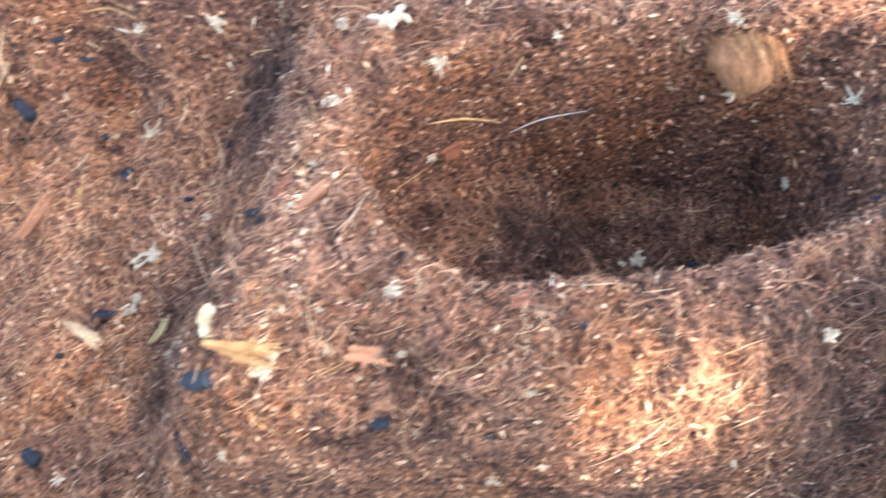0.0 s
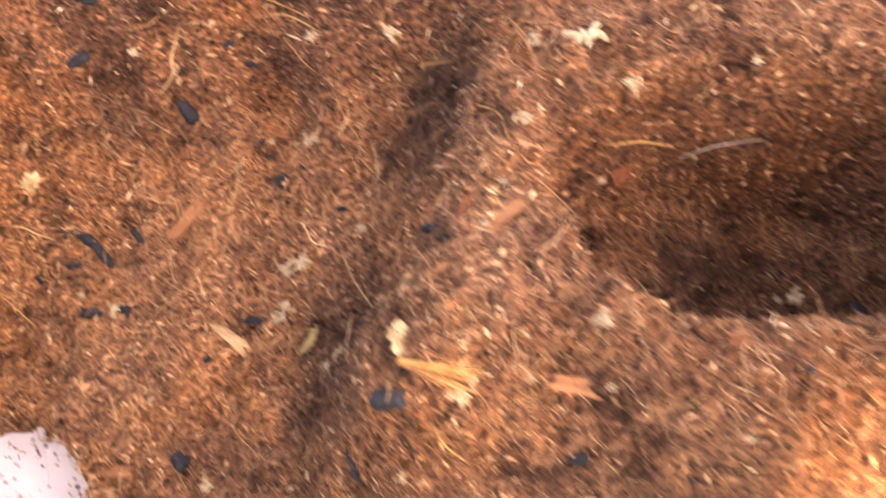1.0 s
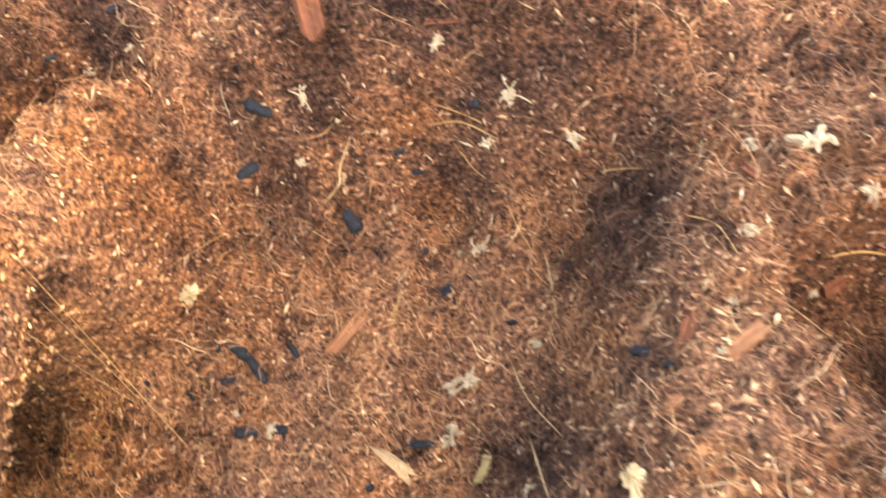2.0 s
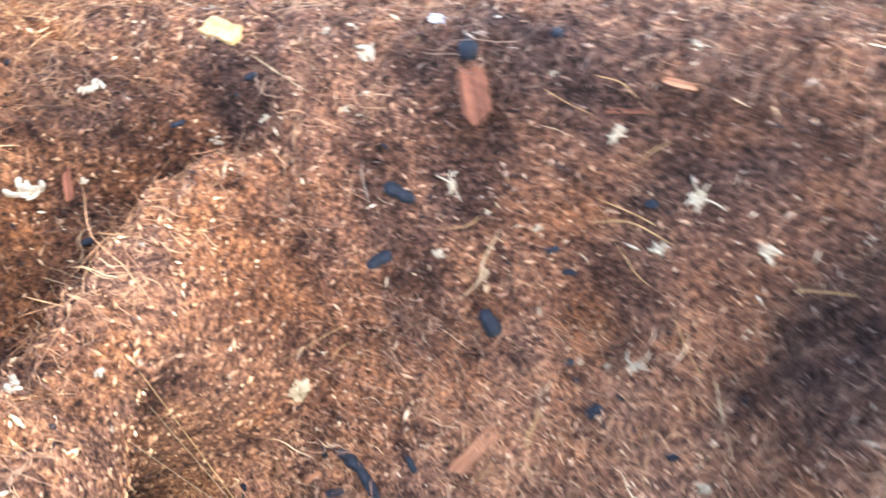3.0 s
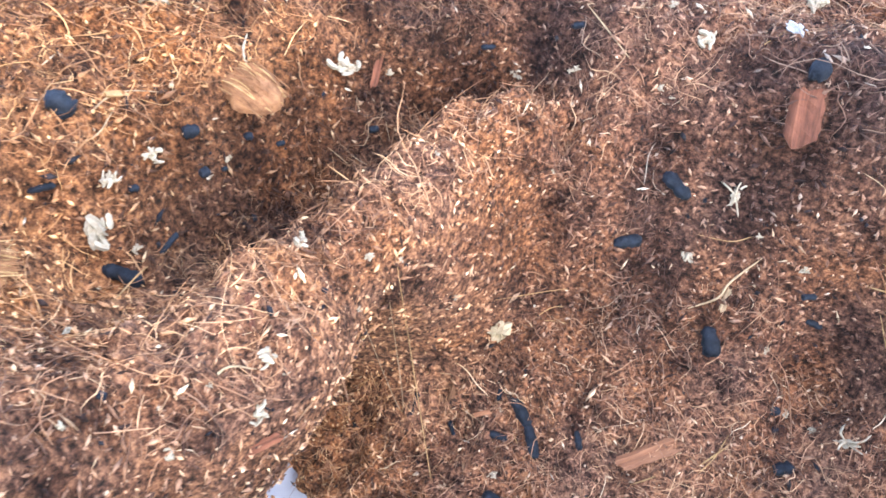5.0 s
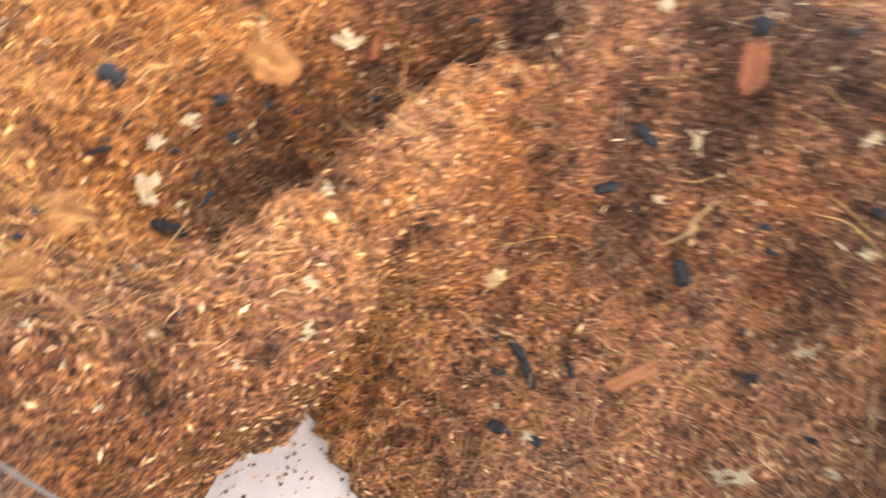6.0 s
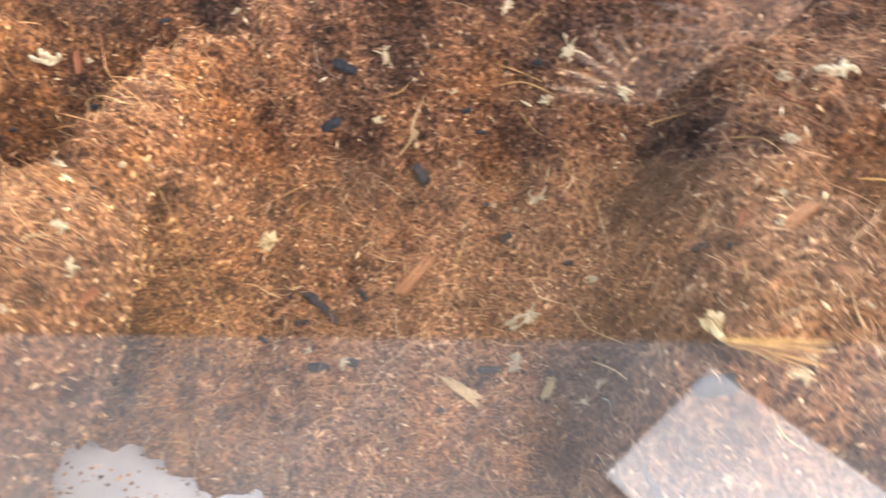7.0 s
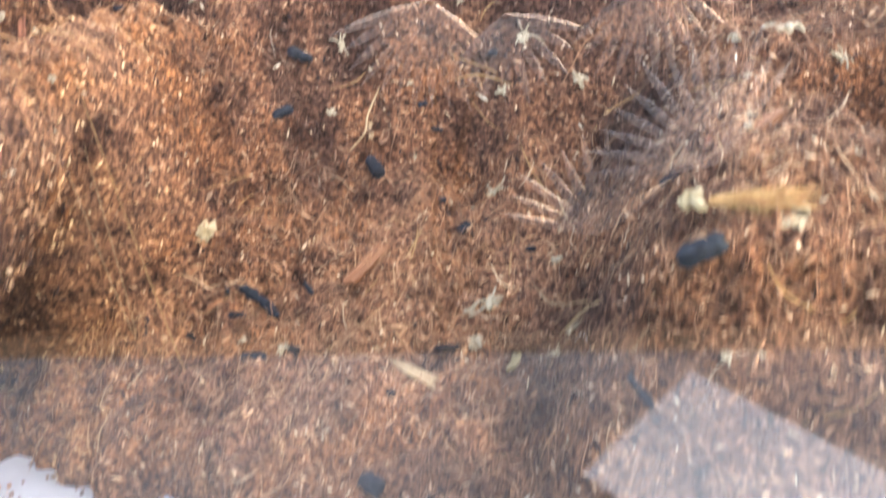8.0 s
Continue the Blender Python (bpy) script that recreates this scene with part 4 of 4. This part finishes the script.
strand([(0.003, 0.0399), (0.0053, 0.0406), (0.0089, 0.0399)], 0.00023, "pale")
strand([(0.0024, 0.037), (0.0022, 0.0393), (0.0047, 0.0406)], 0.00023, "pale")
strand([(-0.0376, 0.1133), (-0.0321, 0.1075), (-0.0294, 0.0972)], 0.00036, "straw")
strand([(-0.1005, 0.1464), (-0.092, 0.1462), (-0.0816, 0.1415)], 0.00045, "straw")
strand([(0.0611, 0.1304), (0.0631, 0.1303), (0.0634, 0.1299)], 0.00025, "pale")
strand([(-0.0229, 0.0235), (-0.0283, 0.0216), (-0.0363, 0.0204)], 0.0002, "straw")
strand([(-0.031, 0.0281), (-0.0293, 0.0293), (-0.0278, 0.0298)], 0.00025, "straw")
strand([(-0.0258, 0.0387), (-0.0224, 0.0407), (-0.02, 0.0413)], 0.00024, "straw")
flake(-0.0368, 0.0397, 0.003, 1)
flake(-0.0625, 0.1415, 0.0038, 1.4)
root_flake(-0.0786, 0.1452, 0.0052, 1)
flake(-0.085, 0.1422, 0.0028, 1.5)
flake(-0.1785, 0.0444, 0.0026, 2)
flake(-0.1822, 0.0512, 0.0026, 1.3)
flake(-0.0914, 0.0777, 0.003, 2.2)
root_flake(-0.0731, 0.0563, 0.0026, 2)
flake(-0.094, 0.0901, 0.0028, 1.7)
flake(-0.0432, 0.0254, 0.0011, 1)
pellet(-0.0973, 0.0729, 6, 0.0101, 0.0021)
strand([(-0.1841, 0.0375), (-0.1846, 0.0449), (-0.1818, 0.0488)], 0.00043, "pale")
strand([(-0.0688, 0.1243), (-0.0665, 0.1181), (-0.0646, 0.1044)], 0.00043, "pale")
strand([(-0.0831, 0.1001), (-0.0823, 0.1059), (-0.0815, 0.1135)], 0.00025, "straw")
strand([(-0.0695, 0.0552), (-0.0681, 0.0511), (-0.0673, 0.0472)], 0.00031, "grey")
pellet(-0.1503, 0.0733, 4, 0.0072, 0.0032)
pellet(-0.1401, 0.0741, -5, 0.0043, 0.0026)
flake(-0.1422, 0.0742, 0.003, 2.2)
flake(-0.1547, 0.0782, 0.0021, 2.2)
chip(-0.0382, 0.0848, 73, 0.0125, 0.0046, "rust")
pellet(-0.0423, 0.0771, -23, 0.0021, 0.0017)
strand([(-0.0766, 0.0963), (-0.0715, 0.086), (-0.0625, 0.0723)], 0.00041, "pale")
strand([(-0.1007, 0.1479), (-0.0878, 0.1456), (-0.0766, 0.1403)], 0.00031, "straw")
strand([(-0.0706, 0.0761), (-0.0666, 0.0607), (-0.0648, 0.0529)], 0.00048, "pale")
root_flake(-0.0696, 0.059, 0.0029, 1.4)
chip(-0.1516, 0.0474, 1, 0.0093, 0.0031, "rust")
strand([(-0.0269, 0.0461), (-0.0238, 0.0442), (-0.0219, 0.042)], 0.00027, "pale")
strand([(-0.08, 0.1337), (-0.0765, 0.1285), (-0.0715, 0.1238)], 0.00024, "straw")
strand([(-0.095, 0.1453), (-0.0887, 0.141), (-0.0818, 0.1365)], 0.00024, "straw")
flake(-0.1009, 0.2011, 0.004, 1.6)
flake(-0.0972, 0.1527, 0.0031, 1.2)
flake(-0.0837, 0.1614, 0.0016, 1.3)
pellet(-0.088, 0.1466, -3, 0.0028, 0.0022)
pellet(-0.111, 0.1603, 8, 0.0022, 0.002)
chip(-0.1866, 0.1595, -20, 0.011, 0.0061, "straw")
chip(-0.0862, 0.1551, -13, 0.008, 0.002, "pink")
strand([(-0.113, 0.1538), (-0.1084, 0.1535), (-0.1028, 0.1531)], 0.00017, "straw")
strand([(-0.1134, 0.1507), (-0.1101, 0.151), (-0.1064, 0.1505)], 0.00017, "pale")
strand([(-0.1029, 0.1569), (-0.0977, 0.1573), (-0.0941, 0.1553)], 0.00023, "straw")
strand([(-0.0919, 0.15), (-0.0899, 0.1506), (-0.0861, 0.1502)], 0.0003, "straw")
chip(-0.0959, 0.1545, 0, 0.0097, 0.0016, "rust")
flake(-0.2017, 0.1806, 0.0027, 1.2)
flake(-0.1618, 0.1602, 0.0018, 1.3)
flake(-0.2308, 0.1269, 0.0026, 1.8)
flake(-0.2158, 0.1441, 0.0032, 1.8)
flake(-0.1774, 0.1487, 0.002, 2)
pellet(-0.2396, 0.1274, 23, 0.0015, 0.0021)
root_flake(-0.2605, 0.0574, 0.0042, 1.2)
lump(-0.2373, 0.063, 19, 0.0052, 0.0042)
lump(-0.2237, 0.0308, 75, 0.0023, 0.0024)
pellet(-0.2184, 0.0253, 105, 0.0019, 0.0014)
pellet(-0.2338, 0.0514, 53, 0.0052, 0.0014)
husk(-0.2052, 0.0173, 0.005)
flake(-0.1898, 0.0244, 0.0014, 1.7)
flake(-0.185, 0.0108, 0.0013, 1.3)
flake(-0.1874, 0.012, 0.0009, 1.2)
flake(-0.1919, 0.0129, 0.0014, 1.6)
flake(-0.1797, 0.0226, 0.001, 1.4)
flake(-0.1841, 0.0419, 0.0008, 1.2)
flake(-0.2251, 0.0827, 0.0014, 1.4)
flake(-0.225, 0.077, 0.0016, 1)
chip(-0.1882, 0.0552, -37, 0.0079, 0.0011, "rust")
strand([(-0.2156, 0.0261), (-0.2228, 0.0332), (-0.2299, 0.0406)], 0.00039, "straw")
strand([(-0.2166, 0.021), (-0.2171, 0.0236), (-0.2126, 0.0238)], 0.00031, "straw")
strand([(-0.2163, 0.045), (-0.2204, 0.0544), (-0.2189, 0.0569)], 0.00036, "straw")
strand([(-0.2199, 0.1037), (-0.2173, 0.1053), (-0.2133, 0.1056)], 0.00023, "pale")
chip(-0.235, 0.0723, 68, 0.0054, 0.0018, "straw")
strand([(-0.1835, 0.0862), (-0.1673, 0.0685), (-0.1599, 0.0624)], 0.00026, "straw")
chip(-0.1777, 0.0413, 62, 0.0085, 0.0024, "rust")
chip(-0.1298, 0.0285, 4, 0.0083, 0.0039, "pink")
chip(-0.1282, 0.1537, 108, 0.0136, 0.0086, "rust")
pellet(-0.0508, 0.0396, 4, 0.0088, 0.0044)
husk(-0.2240, 0.0330, 0.0062)
